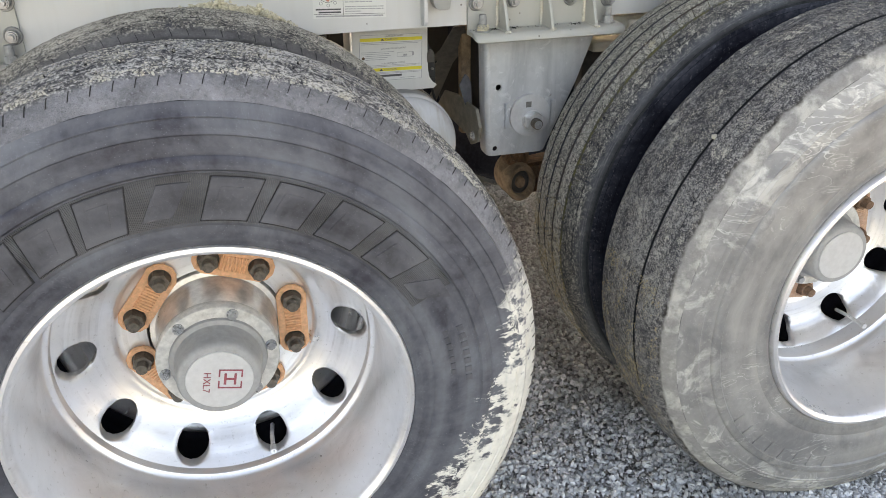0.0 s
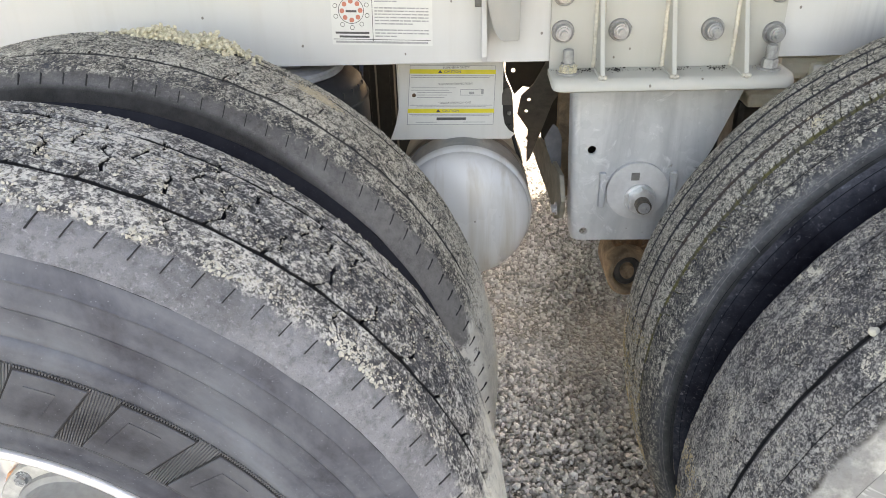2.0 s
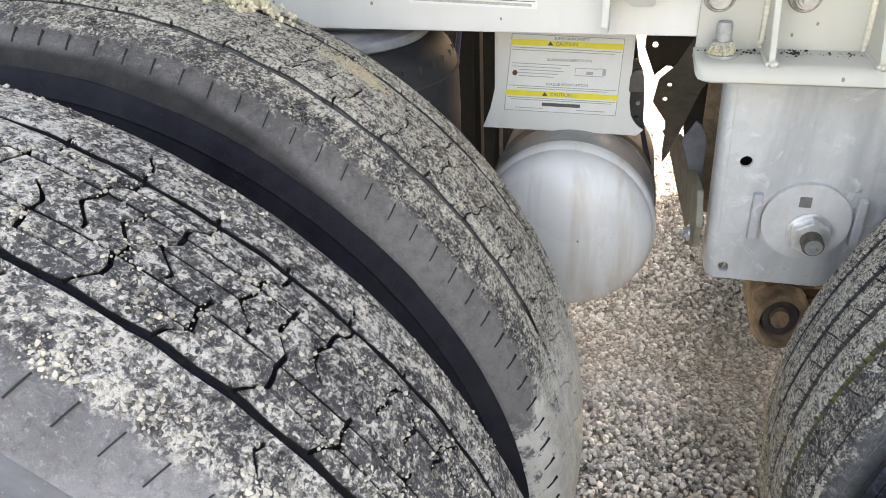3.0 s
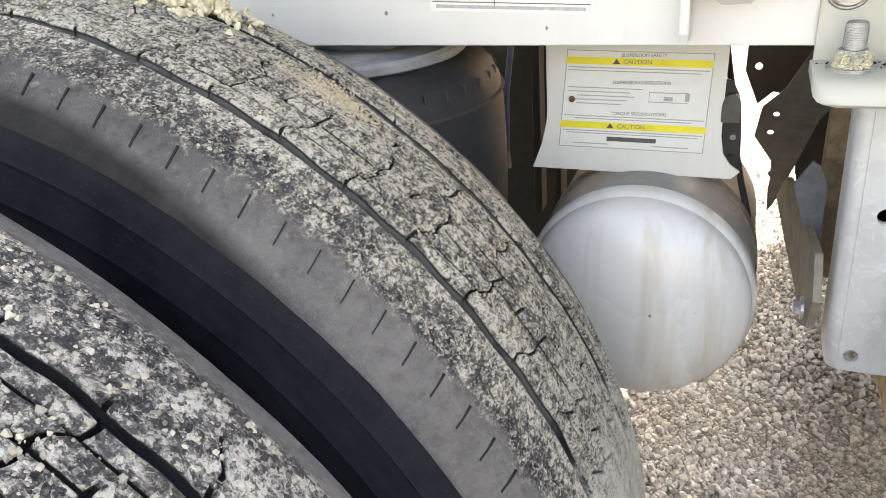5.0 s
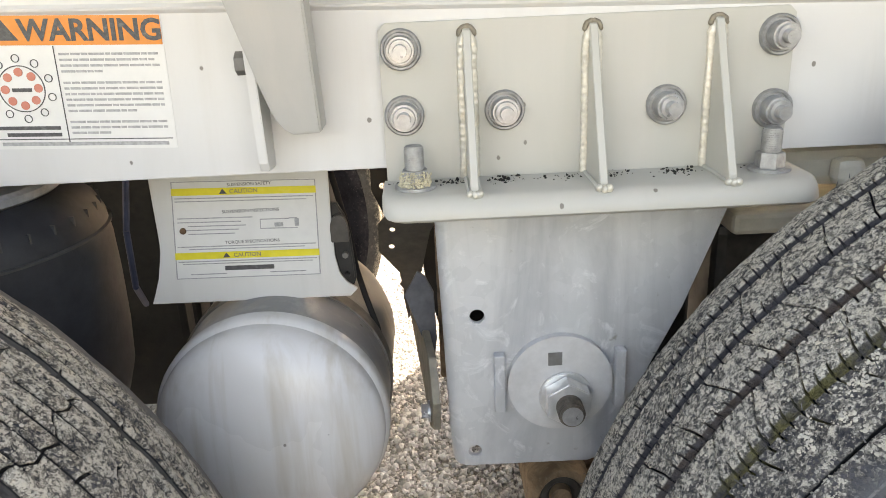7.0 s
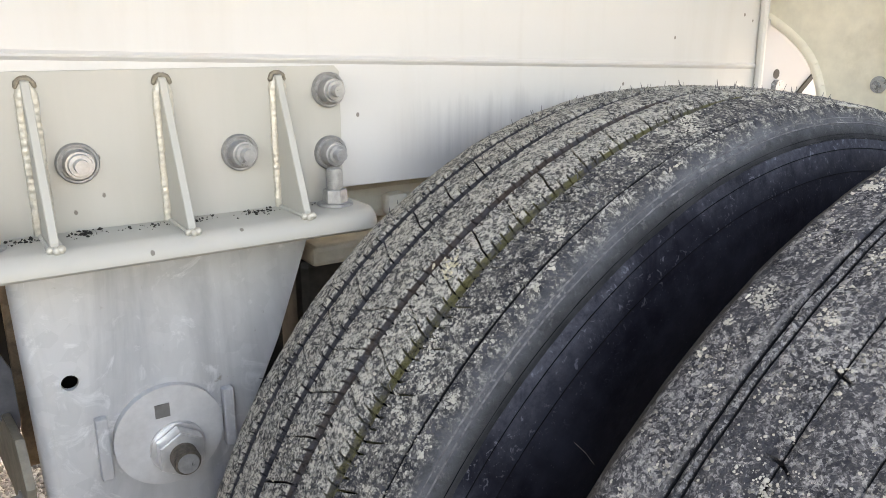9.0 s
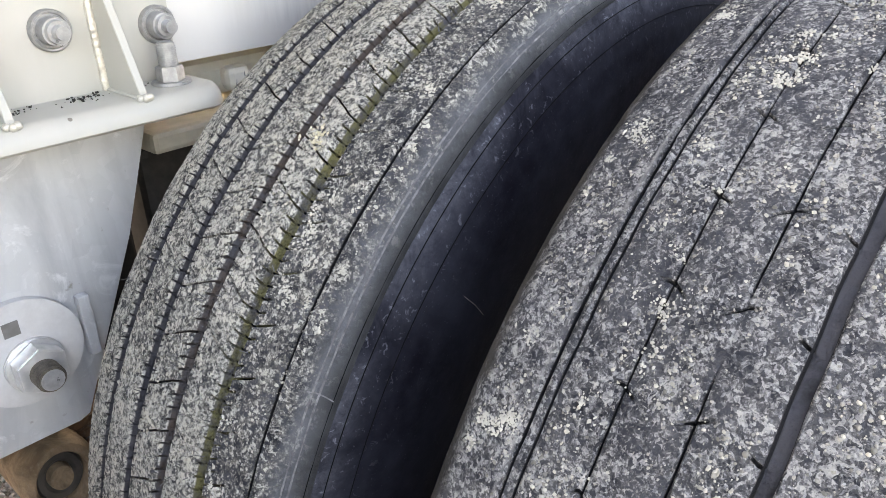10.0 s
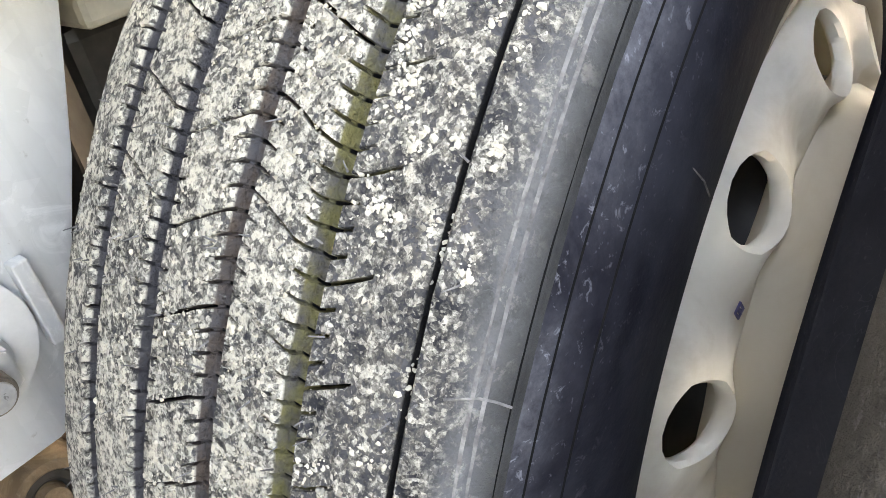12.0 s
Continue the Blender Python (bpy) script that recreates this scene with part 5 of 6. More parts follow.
quad = [(0.815, PLATE_Y + 0.009, 0.617), (0.905, PLATE_Y + 0.009, 0.787), (0.944, PLATE_Y + 0.009, 0.900), (0.985, 0.93, 0.900), (0.935, 0.93, 0.787), (0.835, 0.93, 0.617)]
top = [bm.verts.new(v) for v in quad]
low = [bm.verts.new((v[0] - 0.007, v[1] + 0.001, v[2])) for v in quad]
bm.faces.new(top)
bm.faces.new(list(reversed(low)))
for k in range(6):
    bm.faces.new((top[k], top[(k + 1) % 6], low[(k + 1) % 6], low[k]))
# dark steel instead of zinc, with the plate's shadow put into its colour
part("side_plate", bm, OILY_STEEL, pivot, "dark steel side plate, its shadow in the colour")
part("plate_edge", rod((0.9855, 0.929, 0.900), (0.9355, 0.929, 0.787), 0.0034, 10), CREAM_DIRTY, pivot, "pale worn edge")
WX, WZ = 0.783, 0.7135
washer = slab([(WX + 0.0525 * math.cos(k * math.pi / 32), WZ + 0.0525 * math.sin(k * math.pi / 32)) for k in range(64)], PLATE_Y - 0.009, PLATE_Y - 0.0003, 0.0015)
wash = part("alignment_washer", washer, GREY_FACE, pivot, "grey round eccentric alignment washer", smooth=True)
part("square_hole", box((0.7705, PLATE_Y - 0.0098, 0.7345), (0.7845, PLATE_Y - 0.0088, 0.7485)), GREY_STEEL, wash)
NX, NZ = 0.788, 0.7005
bm = rod((NX, PLATE_Y - 0.009, NZ), (NX, PLATE_Y - 0.013, NZ), 0.0265, 32, None, None, 0.001)
rod((NX, PLATE_Y - 0.013, NZ), (NX, PLATE_Y - 0.031, NZ), 0.0240, 6, None, bm, 0.0012)
part("pivot_nut", bm, HUB_METAL, pivot, "large zinc hex nut")
bm = rod((NX, PLATE_Y - 0.030, NZ), (NX, PLATE_Y - 0.050, NZ), 0.0125, 24, 0.0120, None, 0.001)
for k in range(9):
    rod((NX, PLATE_Y - 0.0315 - k * 0.0018, NZ), (NX, PLATE_Y - 0.0323 - k * 0.0018, NZ), 0.0131, 24, None, bm)
bolt = part("pivot_bolt", bm, NUT_DARK, pivot, "dark threaded bolt")
part("bolt_end", rod((NX, PLATE_Y - 0.0495, NZ), (NX, PLATE_Y - 0.0512, NZ), 0.0105, 24, 0.0098), BRIGHT_ZINC, bolt, "bright bolt end")
for x in (0.7225, 0.8430):
    part("guide_bar", box((x - 0.0055, PLATE_Y - 0.011, 0.684), (x + 0.0055, PLATE_Y - 0.0002, 0.748), 0.0015), ZINC, pivot)

# gusset, brace tube and their bolt on the rail
gus = thing("brace_gusset", "white triangular gusset with a slanting brace tube on the rail", "brace")
part("gusset_plate", slab([(0.733, 1.150), (0.752, 0.955), (0.757, 0.947), (RAIL_Y, 0.945), (RAIL_Y, 1.150)], -0.004, 0.004, 0.0008), WHITE, gus, m=pose(0.519, 0, 0) @ Matrix(((0, 1, 0, 0), (1, 0, 0, 0), (0, 0, 1, 0), (0, 0, 0, 1))))
brace = slab([(0.573, 0.981), (0.5491, 0.980), (0.5425, 0.984), (0.5370, 0.992), (0.5325, 1.004), (0.5285, 1.020), (0.5153, 1.0806), (0.489, 1.200), (0.5738, 1.200), (0.5736, 1.080)], 0.0, 0.036, 0.0025)
bmesh.ops.transform(brace, matrix=Matrix(((1, 0, 0, 0), (0, 1, -0.35, 0.745 + 0.35 * 0.98), (0, 0, 1, 0), (0, 0, 0, 1))), verts=brace.verts)
tube = part("brace_tube", brace, STRUT_PAINT, gus, "dusty grey-white flattened tube", smooth=True)
part("rust_spot", slab([(0.5445, 0.9838), (0.5510, 0.9815), (0.5565, 0.9822), (0.5500, 0.990), (0.5440, 0.996), (0.5410, 0.994)], -0.0006, 0.0), RUST_PALE, tube, "tan rust stain at the tube's end", Matrix(((1, 0, 0, 0), (0, 1, -0.35, 0.745 + 0.35 * 0.98 - 0.0003), (0, 0, 1, 0), (0, 0, 0, 1))))
part("gusset_bolt", rod((0.5045, 0.762, 1.040), (0.515, 0.762, 1.040), 0.010, 6), GREY_STEEL, gus)

# ---- warning label on the rail ----


warn = thing("warning_label", "white and orange wheel nut warning label on the rail", "label")
LY = RAIL_Y - 0.0005
sheet = part("label_sheet", slab([(0.2755, 0.9725), (0.4365, 0.9665), (0.4395, 1.0815), (0.2800, 1.0875)], LY, RAIL_Y), PAPER, warn)
TILT = math.atan2(-0.006, 0.160)


def on_label(u, w):
    """Label coordinates, from its lower left corner, to x and z."""
    return 0.2755 + u * math.cos(TILT) + w * 0.030, 0.9725 + w + u * math.sin(TILT)


def strip(u0, u1, w0, w1, material, name="text_line", lift=0.0006):
    pts = [on_label(u0, w0), on_label(u1, w0), on_label(u1, w1), on_label(u0, w1)]
    return part(name, slab(pts, LY - lift, LY - 0.0001), material, warn)


strip(0.0, 0.1600, 0.0905, 0.1150, LABEL_ORANGE, "orange_header")
cx, cz = on_label(0.100, 0.1022)
part("warning_word", text_mesh("warning_word", "WARNING", 0.0250, INK, bold=0.0007), INK, warn, "black word on orange", pose(cx, LY - 0.0009, cz, 0, -math.degrees(TILT), 0) @ Matrix.Diagonal((1.0, 1, 1, 1)))
tri = [on_label(0.014, 0.0945), on_label(0.038, 0.0945), on_label(0.026, 0.1115)]
part("warning_triangle", slab(tri, LY - 0.0009, LY - 0.0002), INK, warn)
strip(0.0655, 0.0663, 0.006, 0.090, INK, "rule")
strip(0.002, 0.158, 0.0085, 0.0093, INK, "rule")
strip(0.006, 0.154, 0.0030, 0.0062, INK_PALE)
rng = random.Random(9)
for row in range(15):
    if row in (4, 11):
        continue
    w = 0.0842 - row * 0.0049
    end = 0.156 - (0.0 if row not in (3, 10, 14) else rng.uniform(0.02, 0.06))
    u = 0.0695
    while u < end - 0.004:
        step = min(rng.uniform(0.005, 0.016), end - u)
        strip(u, u + step - 0.0011, w - 0.0022, w - 0.0002, INK_PALE)
        u += step
ccx, ccz = on_label(0.0325, 0.0535)
verts, faces = lathe([(0.0195, -0.0007), (0.0203, -0.0007), (0.0203, -0.0001), (0.0195, -0.0001)], 48, True)
part("number_ring", mesh_of("number_ring", [(x + ccx, y + LY, z + ccz) for x, y, z in verts], faces, INK), INK, warn)
for k in range(8):
    a = radians(90 + 45 * k)
    part("red_dot", slab([(ccx + 0.0145 * math.cos(a) + 0.0038 * math.cos(q * math.pi / 6), ccz + 0.0145 * math.sin(a) + 0.0038 * math.sin(q * math.pi / 6)) for q in range(12)], LY - 0.0007, LY - 0.0001), LABEL_RED, warn)
for k in range(10):
    a = radians(90 + 36 * k)
    verts, faces = lathe([(0.0029, -0.0007), (0.0036, -0.0007), (0.0036, -0.0001), (0.0029, -0.0001)], 14, True)
    part("number_circle", mesh_of("number_circle", [(x + ccx + 0.0262 * math.cos(a), y + LY, z + ccz + 0.0262 * math.sin(a)) for x, y, z in verts], faces, INK), INK, warn)
for u0, u1, w0 in ((0.006, 0.060, 0.0190), (0.012, 0.060, 0.0130), (0.024, 0.041, 0.0525)):
    strip(u0, u1, w0 - 0.0016, w0 + 0.0016, INK)

# ---- bracket with the suspension label, and the air tank it carries ----
BR_Y = 0.880
tank_bracket = thing("tank_bracket", "white sheet steel bracket under the rail above the tank", "bracket")
part("bracket_plate", slab([(0.3715, 0.945), (0.3700, 0.870), (0.3665, 0.832), (0.3600, 0.803), (0.3525, 0.783), (0.3485, 0.7735), (0.568, 0.772), (0.5765, 0.7805), (0.5660, 0.788), (0.5580, 0.800), (0.5545, 0.820), (0.5545, 0.870), (0.5560, 0.945)], BR_Y, BR_Y + 0.004, 0.0006), BRACKET_PAINT, tank_bracket)
part("side_flange", box((0.366, BR_Y + 0.004, 0.80), (0.370, BR_Y + 0.10, 0.945), 0.0008), BRACKET_PAINT, tank_bracket)
# right flange black, not bracket white: shade put into its colour
part("side_flange", box((0.545, BR_Y + 0.004, 0.80), (0.549, BR_Y + 0.10, 0.945), 0.0008), BLACK_STEEL, tank_bracket, "side flange painted black to stay dark")
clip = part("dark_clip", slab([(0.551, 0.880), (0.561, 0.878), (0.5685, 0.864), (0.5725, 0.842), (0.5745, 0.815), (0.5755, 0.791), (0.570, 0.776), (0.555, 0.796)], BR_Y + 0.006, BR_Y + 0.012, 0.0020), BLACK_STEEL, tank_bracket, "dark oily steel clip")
for z in (0.852, 0.820, 0.796):
    part("clip_bolt", rod((0.566, BR_Y + 0.006, z), (0.566, BR_Y - 0.001, z), 0.0034, 6), GREY_STEEL if z == 0.820 else BLACK_STEEL, clip)
part("fitting", slab([(0.562 + 0.0095 * math.cos(q * math.pi / 10), 0.852 + 0.0145 * math.sin(q * math.pi / 10)) for q in range(11)] + [(0.5525, 0.836), (0.5715, 0.836)], BR_Y - 0.002, BR_Y + 0.006, 0.002), OILY_STEEL, clip, "grey rounded fitting")
for x in (0.379, 0.533):
    part("tab_bolt", rod((x, BR_Y - 0.005, 0.931), (x, BR_Y, 0.931), 0.0075, 20, None, None, 0.001), BRACKET_PAINT, tank_bracket)

note = thing("suspension_label", "white paper label with yellow caution bands stuck on the bracket", "label")
NY = BR_Y - 0.0006


def at_note(u, w):
    """0..1 across and up on the label."""
    lo = Vector((0.3800, 0.8020)).lerp(Vector((0.5375, 0.8000)), u)
    hi = Vector((0.3910, 0.9125)).lerp(Vector((0.5420, 0.9085)), u)
    p = lo.lerp(hi, w)
    return p.x, p.y


def patch(u0, u1, w0, w1, material, name="text_line", lift=0.0006):
    return part(name, slab([at_note(u0, w0), at_note(u1, w0), at_note(u1, w1), at_note(u0, w1)], NY - lift, NY - 0.0001), material, note)


part("label_sheet", slab([at_note(0, 0), at_note(1, 0), at_note(1, 1), at_note(0, 1)], NY, BR_Y - 0.0001), PAPER, note)
for u0, u1, w0, w1 in ((0.0, 1.0, 0.0, 0.008), (0.0, 1.0, 0.985, 0.993), (0.0, 0.007, 0.0, 0.99), (0.993, 1.0, 0.0, 0.99)):
    patch(u0, u1, w0, w1, INK_PALE, "border", 0.0005)
patch(0.0, 1.0, 0.855, 0.925, LABEL_YELLOW, "yellow_band")
patch(0.0, 1.0, 0.205, 0.275, LABEL_YELLOW, "yellow_band")
for w, u in ((0.890, 0.5), (0.240, 0.5)):
    px, pz = at_note(u, w)
    part("caution_word", text_mesh("caution_word", "CAUTION", 0.0066, INK_GREY), INK, note, "black word on yellow", pose(px, NY - 0.0009, pz))
    tx, tz = at_note(u - 0.145, w)
    part("caution_triangle", slab([(tx - 0.004, tz - 0.0026), (tx + 0.004, tz - 0.0026), (tx, tz + 0.003)], NY - 0.0009, NY - 0.0002), INK, note)
for words, w in (("SUSPENSION SAFETY", 0.957), ("SUSPENSION INSPECTIONS", 0.690), ("TORQUE SPECIFICATIONS", 0.375)):
    px, pz = at_note(0.54, w)
    part("heading", text_mesh("heading", words, 0.0050, INK_GREY), INK, note, "small black heading", pose(px, NY - 0.0006, pz))
for w, u0, u1 in ((0.825, 0.02, 0.98), (0.795, 0.02, 0.93), (0.625, 0.03, 0.55), (0.585, 0.03, 0.47), (0.545, 0.10, 0.50), (0.505, 0.08, 0.45), (0.465, 0.10, 0.42), (0.335, 0.02, 0.98), (0.308, 0.10, 0.90), (0.180, 0.02, 0.98), (0.155, 0.05, 0.95), (0.045, 0.1, 0.35), (0.045, 0.65, 0.9)):
    patch(u0, u1, w - 0.0045, w + 0.0045, INK_PALE)
patch(0.34, 0.68, 0.080, 0.125, INK, "maker_block")
for u0, u1, w0, w1 in ((0.60, 0.86, 0.50, 0.508), (0.60, 0.604, 0.50, 0.60), (0.60, 0.80, 0.595, 0.603), (0.80, 0.86, 0.60, 0.608), (0.70, 0.76, 0.52, 0.56), (0.84, 0.87, 0.52, 0.60)):
    patch(u0, u1, w0, w1, INK_PALE, "diagram_line")
px, pz = at_note(0.065, 0.50)
part("mud_spot", rod((px, NY - 0.0014, pz), (px, NY, pz), 0.0036, 10), RUST, note)

TX, TZ, TR = 0.480, 0.653, 0.1265
tank = thing("air_tank", "grey-white painted steel air tank lying crosswise, with a domed end", "air tank")
dome = [(0.0, 0.762)] + [(TR * 0.96 * math.sin(radians(q)) ** 0.8, 0.806 - 0.044 * math.cos(radians(q))) for q in range(8, 91, 6)] + [(TR * 0.962, 0.812), (TR * 0.985, 0.815), (TR, 0.820), (TR, 0.832)]
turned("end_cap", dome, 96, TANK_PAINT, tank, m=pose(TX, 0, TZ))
turned("shell", [(TR, 0.832), (TR - 0.003, 0.834), (TR - 0.003, 1.050), (TR * 0.93, 1.075), (TR * 0.7, 1.098), (0.0, 1.11)], 96, TANK_SHADED, tank, "grimy tank shell, greyed for the bracket's shade", m=pose(TX, 0, TZ))
turned("strap", [(TR - 0.004, 0.902), (TR - 0.0005, 0.902), (TR - 0.0005, 0.925), (TR - 0.004, 0.925)], 96, GREY_STEEL, tank, "thin steel strap", closed=True, m=pose(TX, 0, TZ))

tank_hose = thing("tank_hose", "black rubber air hose bent round the tank", "hose")
bm = bmesh.new()
pts = [Vector(p) for p in ((0.548, 0.930, 0.945), (0.552, 0.930, 0.900), (0.558, 0.930, 0.870), (0.563, 0.930, 0.846), (0.567, 0.930, 0.825), (0.571, 0.930, 0.786), (0.579, 0.930, 0.750), (0.590, 0.930, 0.710), (0.596, 0.930, 0.672), (0.596, 0.930, 0.640), (0.591, 0.930, 0.605), (0.580, 0.930, 0.570))]
for p, q in zip(pts, pts[1:]):
    rod(p, q, 0.0036, 12, None, bm)
    bmesh.ops.create_icosphere(bm, subdivisions=2, radius=0.0036, matrix=Matrix.Translation(q))
part("hose", bm, BLACK_RUBBER, tank_hose, smooth=True)

# ---- air spring behind the left pair ----
bag = thing("air_spring", "black rubber air spring under the rail, dusty on top", "air spring")
BAG_X, BAG_Y = 0.150, 0.860
turn_up = pose(BAG_X, BAG_Y, 0, 90, 0, 0) @ Matrix.Diagonal((1, 1, -1, 1))
turned("bellows", [(0.0, 0.600), (0.100, 0.600), (0.122, 0.612), (0.135, 0.640), (0.152, 0.662), (0.162, 0.695), (0.1655, 0.740), (0.1665, 0.800), (0.1655, 0.850), (0.162, 0.876), (0.154, 0.893), (0.142, 0.904), (0.126, 0.911), (0.0, 0.911)], 90, BAG, bag, m=turn_up)
turned("bead_ring", [(0.1638, 0.868), (0.1668, 0.867), (0.1668, 0.865), (0.1638, 0.864)], 90, BAG_DUST, bag, "dusty moulded ring", closed=True, m=turn_up)
for k in range(36):
    a = radians(10 * k)
    part("moulded_rib", box((-0.004, -0.0010, 0.8775), (0.0008, 0.0010, 0.8925), 0), BAG_DUST, bag, "", pose(BAG_X + 0.1580 * math.cos(a), BAG_Y + 0.1580 * math.sin(a), 0, 0, 0, 10 * k))
turned("top_plate", [(0.0, 0.911), (0.122, 0.911), (0.126, 0.914), (0.126, 0.921), (0.122, 0.925), (0.0, 0.925)], 72, PLATE_GREY, bag, "dusty blue-grey pressed steel top plate", m=turn_up)
part("mount", box((BAG_X - 0.06, BAG_Y - 0.04, 0.925), (BAG_X + 0.06, BAG_Y + 0.04, RAIL_BOTTOM + 0.001), 0.001), BLUE_GREY, bag)

# ---- dark clutter between the tank and the hanger ----
hook = thing("height_bracket", "dark perforated steel bracket with a jagged end behind the hanger", "bracket")
LEAN_BACK = Matrix(((1, 0, 0, 0), (0, 1, -0.69, 1.012 + 0.69 * 0.804), (0, 0, 1, 0), (0, 0, 0, 1)))
hook_mesh = slab([(0.617, 0.843), (0.595, 0.815), (0.590, 0.767), (0.614, 0.724), (0.6155, 0.706), (0.6125, 0.700), (0.617, 0.690), (0.616, 0.668), (0.6195, 0.620), (0.626, 0.636), (0.632, 0.661), (0.659, 0.798), (0.685, 0.850), (0.670, 0.905), (0.640, 0.905)], -0.002, 0.002, 0.0006, [(0.6115, 0.804, 0.0034), (0.608, 0.774, 0.0036)])
bmesh.ops.transform(hook_mesh, matrix=LEAN_BACK, verts=hook_mesh.verts)
part("bracket_plate", hook_mesh, GRIMY_STEEL, hook)
part("upper_plate", slab([(0.575, 0.960), (0.700, 0.960), (0.700, 0.800), (0.640, 0.770), (0.612, 0.775), (0.593, 0.757), (0.573, 0.805)], 1.200, 1.204, 0.0005, [(0.590, 0.811, 0.0048)]), BLACK_STEEL, hook)
# added plate, fills the gap with black and keeps brightness out
part("backing_plate", slab([(0.640, 0.800), (0.720, 0.800), (0.720, 0.600), (0.668, 0.600), (0.648, 0.690)], 1.120, 1.126, 0.0005), BROWN_BLACK, hook, "black plate added to block the bright gap")
part("inner_plate", slab([(0.6285, 0.778), (0.6440, 0.805), (0.6520, 0.799), (0.6605, 0.779), (0.6615, 0.724), (0.6570, 0.694), (0.6440, 0.730)], 0.860, 0.864, 0.0006), DIM_STEEL, hook, "blue-grey steel plate")
arm = thing("trailing_link", "dark grimy steel link arm bolted beside the hanger", "link bar")
ALONG = Matrix(((-0.11, 1, 0, 0.744), (1, 0, 0, 0), (0, 0, 1, 0), (0, 0, 0, 1)))
link = slab([(1.050, 0.682), (1.000, 0.730), (0.931, 0.738), (0.800, 0.732), (0.778, 0.690), (0.790, 0.652), (0.830, 0.632), (0.862, 0.653), (0.950, 0.664)], -0.004, 0.004, 0.001)
bmesh.ops.transform(link, matrix=ALONG, verts=link.verts)
part("bar", link, LINK_STEEL, arm)
bm = rod((0.651, 0.815, 0.660), (0.648, 0.815, 0.660), 0.012, 24)
rod((0.648, 0.815, 0.660), (0.641, 0.815, 0.660), 0.0085, 6, None, bm)
part("bar_bolt", bm, ZINC_BOLT, arm)
part("tan_block", box((0.664, 0.955, 0.62), (0.690, 0.985, 0.92), 0.003), RUST_PALE, arm, "rusty block")
eye = thing("beam_bushing", "rusty cast suspension beam end with a rubber bushing", "suspension beam")
turned("eye", [(0.028, 0.860), (0.031, 0.856), (0.038, 0.856), (0.042, 0.862), (0.043, 0.960), (0.028, 0.960)], 56, RUST_PALE, eye, "tan cast eye", closed=True, m=pose(0.803, 0, 0.496) @ Matrix.Diagonal((1, 1, 1.25, 1)))
turned("bushing", [(0.014, 0.872), (0.018, 0.868), (0.024, 0.868), (0.0275, 0.874), (0.0275, 0.95), (0.014, 0.95)], 48, OILY_STEEL, eye, "dark rubber ring", closed=True, m=pose(0.803, 0, 0.496) @ Matrix.Diagonal((1, 1, 1.25, 1)))
turned("sleeve", [(0.0, 0.866), (0.008, 0.866), (0.0125, 0.863), (0.0135, 0.868), (0.0135, 0.95), (0.0, 0.95)], 40, RUST_PALE, eye, "rust-brown inner sleeve", m=pose(0.803, 0, 0.496) @ Matrix.Diagonal((1, 1, 1.25, 1)))
part("arm", slab([(0.80, 0.455), (1.25, 0.44), (1.25, 0.58), (0.80, 0.535)], 0.878, 0.955, 0.01), RUST, eye, "rusty trailing arm")
part("shank", box((0.772, 0.880, 0.535), (0.836, 0.952, 0.642), 0.015), RUST, eye, "rusty cast shank")
beam = thing("suspension_beam", "pale dirty suspension beam running back from the hanger", "suspension beam")
part("beam_top", box((1.005, 0.835, 0.884), (1.42, 1.000, 0.925), 0.012), CREAM, beam)
part("lug", box((1.060, 0.812, 0.890), (1.090, 0.834, 0.918), 0.008), CREAM, beam, "pale rounded lug")
part("flange", box((0.965, 0.818, 0.842), (1.42, 1.000, 0.866), 0.006), CREAM_DIRTY, beam, "pale dirty flange")
# dark box and inner block added to cover the sunlit ground behind
part("beam_box", box((0.965, 0.860, 0.655), (1.42, 1.000, 0.841), 0.012), OILY_STEEL, beam, "dark beam side that blocks the sunlit ground")
part("beam_cap", box((0.690, 0.840, 0.640), (0.934, 1.005, 0.898), 0.004), BLACK_STEEL, beam, "dark block added in the hanger so holes read black")
axle = thing("axle", "dark round trailer axle between the wheels", "axle", "axles")
part("tube", rod((X0, 0.40, HUB_Z), (X0, 2.0, HUB_Z), 0.065, 32), BLACK_STEEL, axle, smooth=True)
copy_thing(axle, pose(X1, 0, 0))

# ---- pale fender behind the right pair ----
fender = thing("fender", "cream plastic quarter fender with pressed ribs and bolts", "fender")


def fender_edge(z):
    return 0.676 + 0.20 * max(0.0, z - 0.96) + 3.0 * max(0.0, z - 1.0) ** 2 + 6.0 * max(0.0, z - 1.05) ** 2


def fender_x(y, z):
    """The sheet leans forward at its top and carries two upright pressed folds."""
    fold = 0.012 * math.exp(-((y - 0.562 - 0.25 * (z - 1.0)) / 0.020) ** 2) + 0.006 * math.exp(-((y - 0.40) / 0.05) ** 2)
    return 1.715 - 0.25 * max(0.0, z - 1.10) ** 1.5 - fold


bm = bmesh.new()
grids = []
for thick in (0.0, 0.004):
    rows = []
    for i in range(37):
        z = 0.80 + 0.45 * i / 36
        row = []
        for k in range(81):
            y = 0.02 + (fender_edge(z) - 0.02) * k / 80
            row.append(bm.verts.new((fender_x(y, z) + thick, y, z)))
        rows.append(row)
    grids.append(rows)
    for p, q in zip(rows, rows[1:]):
        for k in range(80):
            bm.faces.new((p[k], p[k + 1], q[k + 1], q[k]))
front, rear = grids
for i in range(36):
    bm.faces.new((front[i][80], front[i + 1][80], rear[i + 1][80], rear[i][80]))
    bm.faces.new((front[i][0], front[i + 1][0], rear[i + 1][0], rear[i][0]))
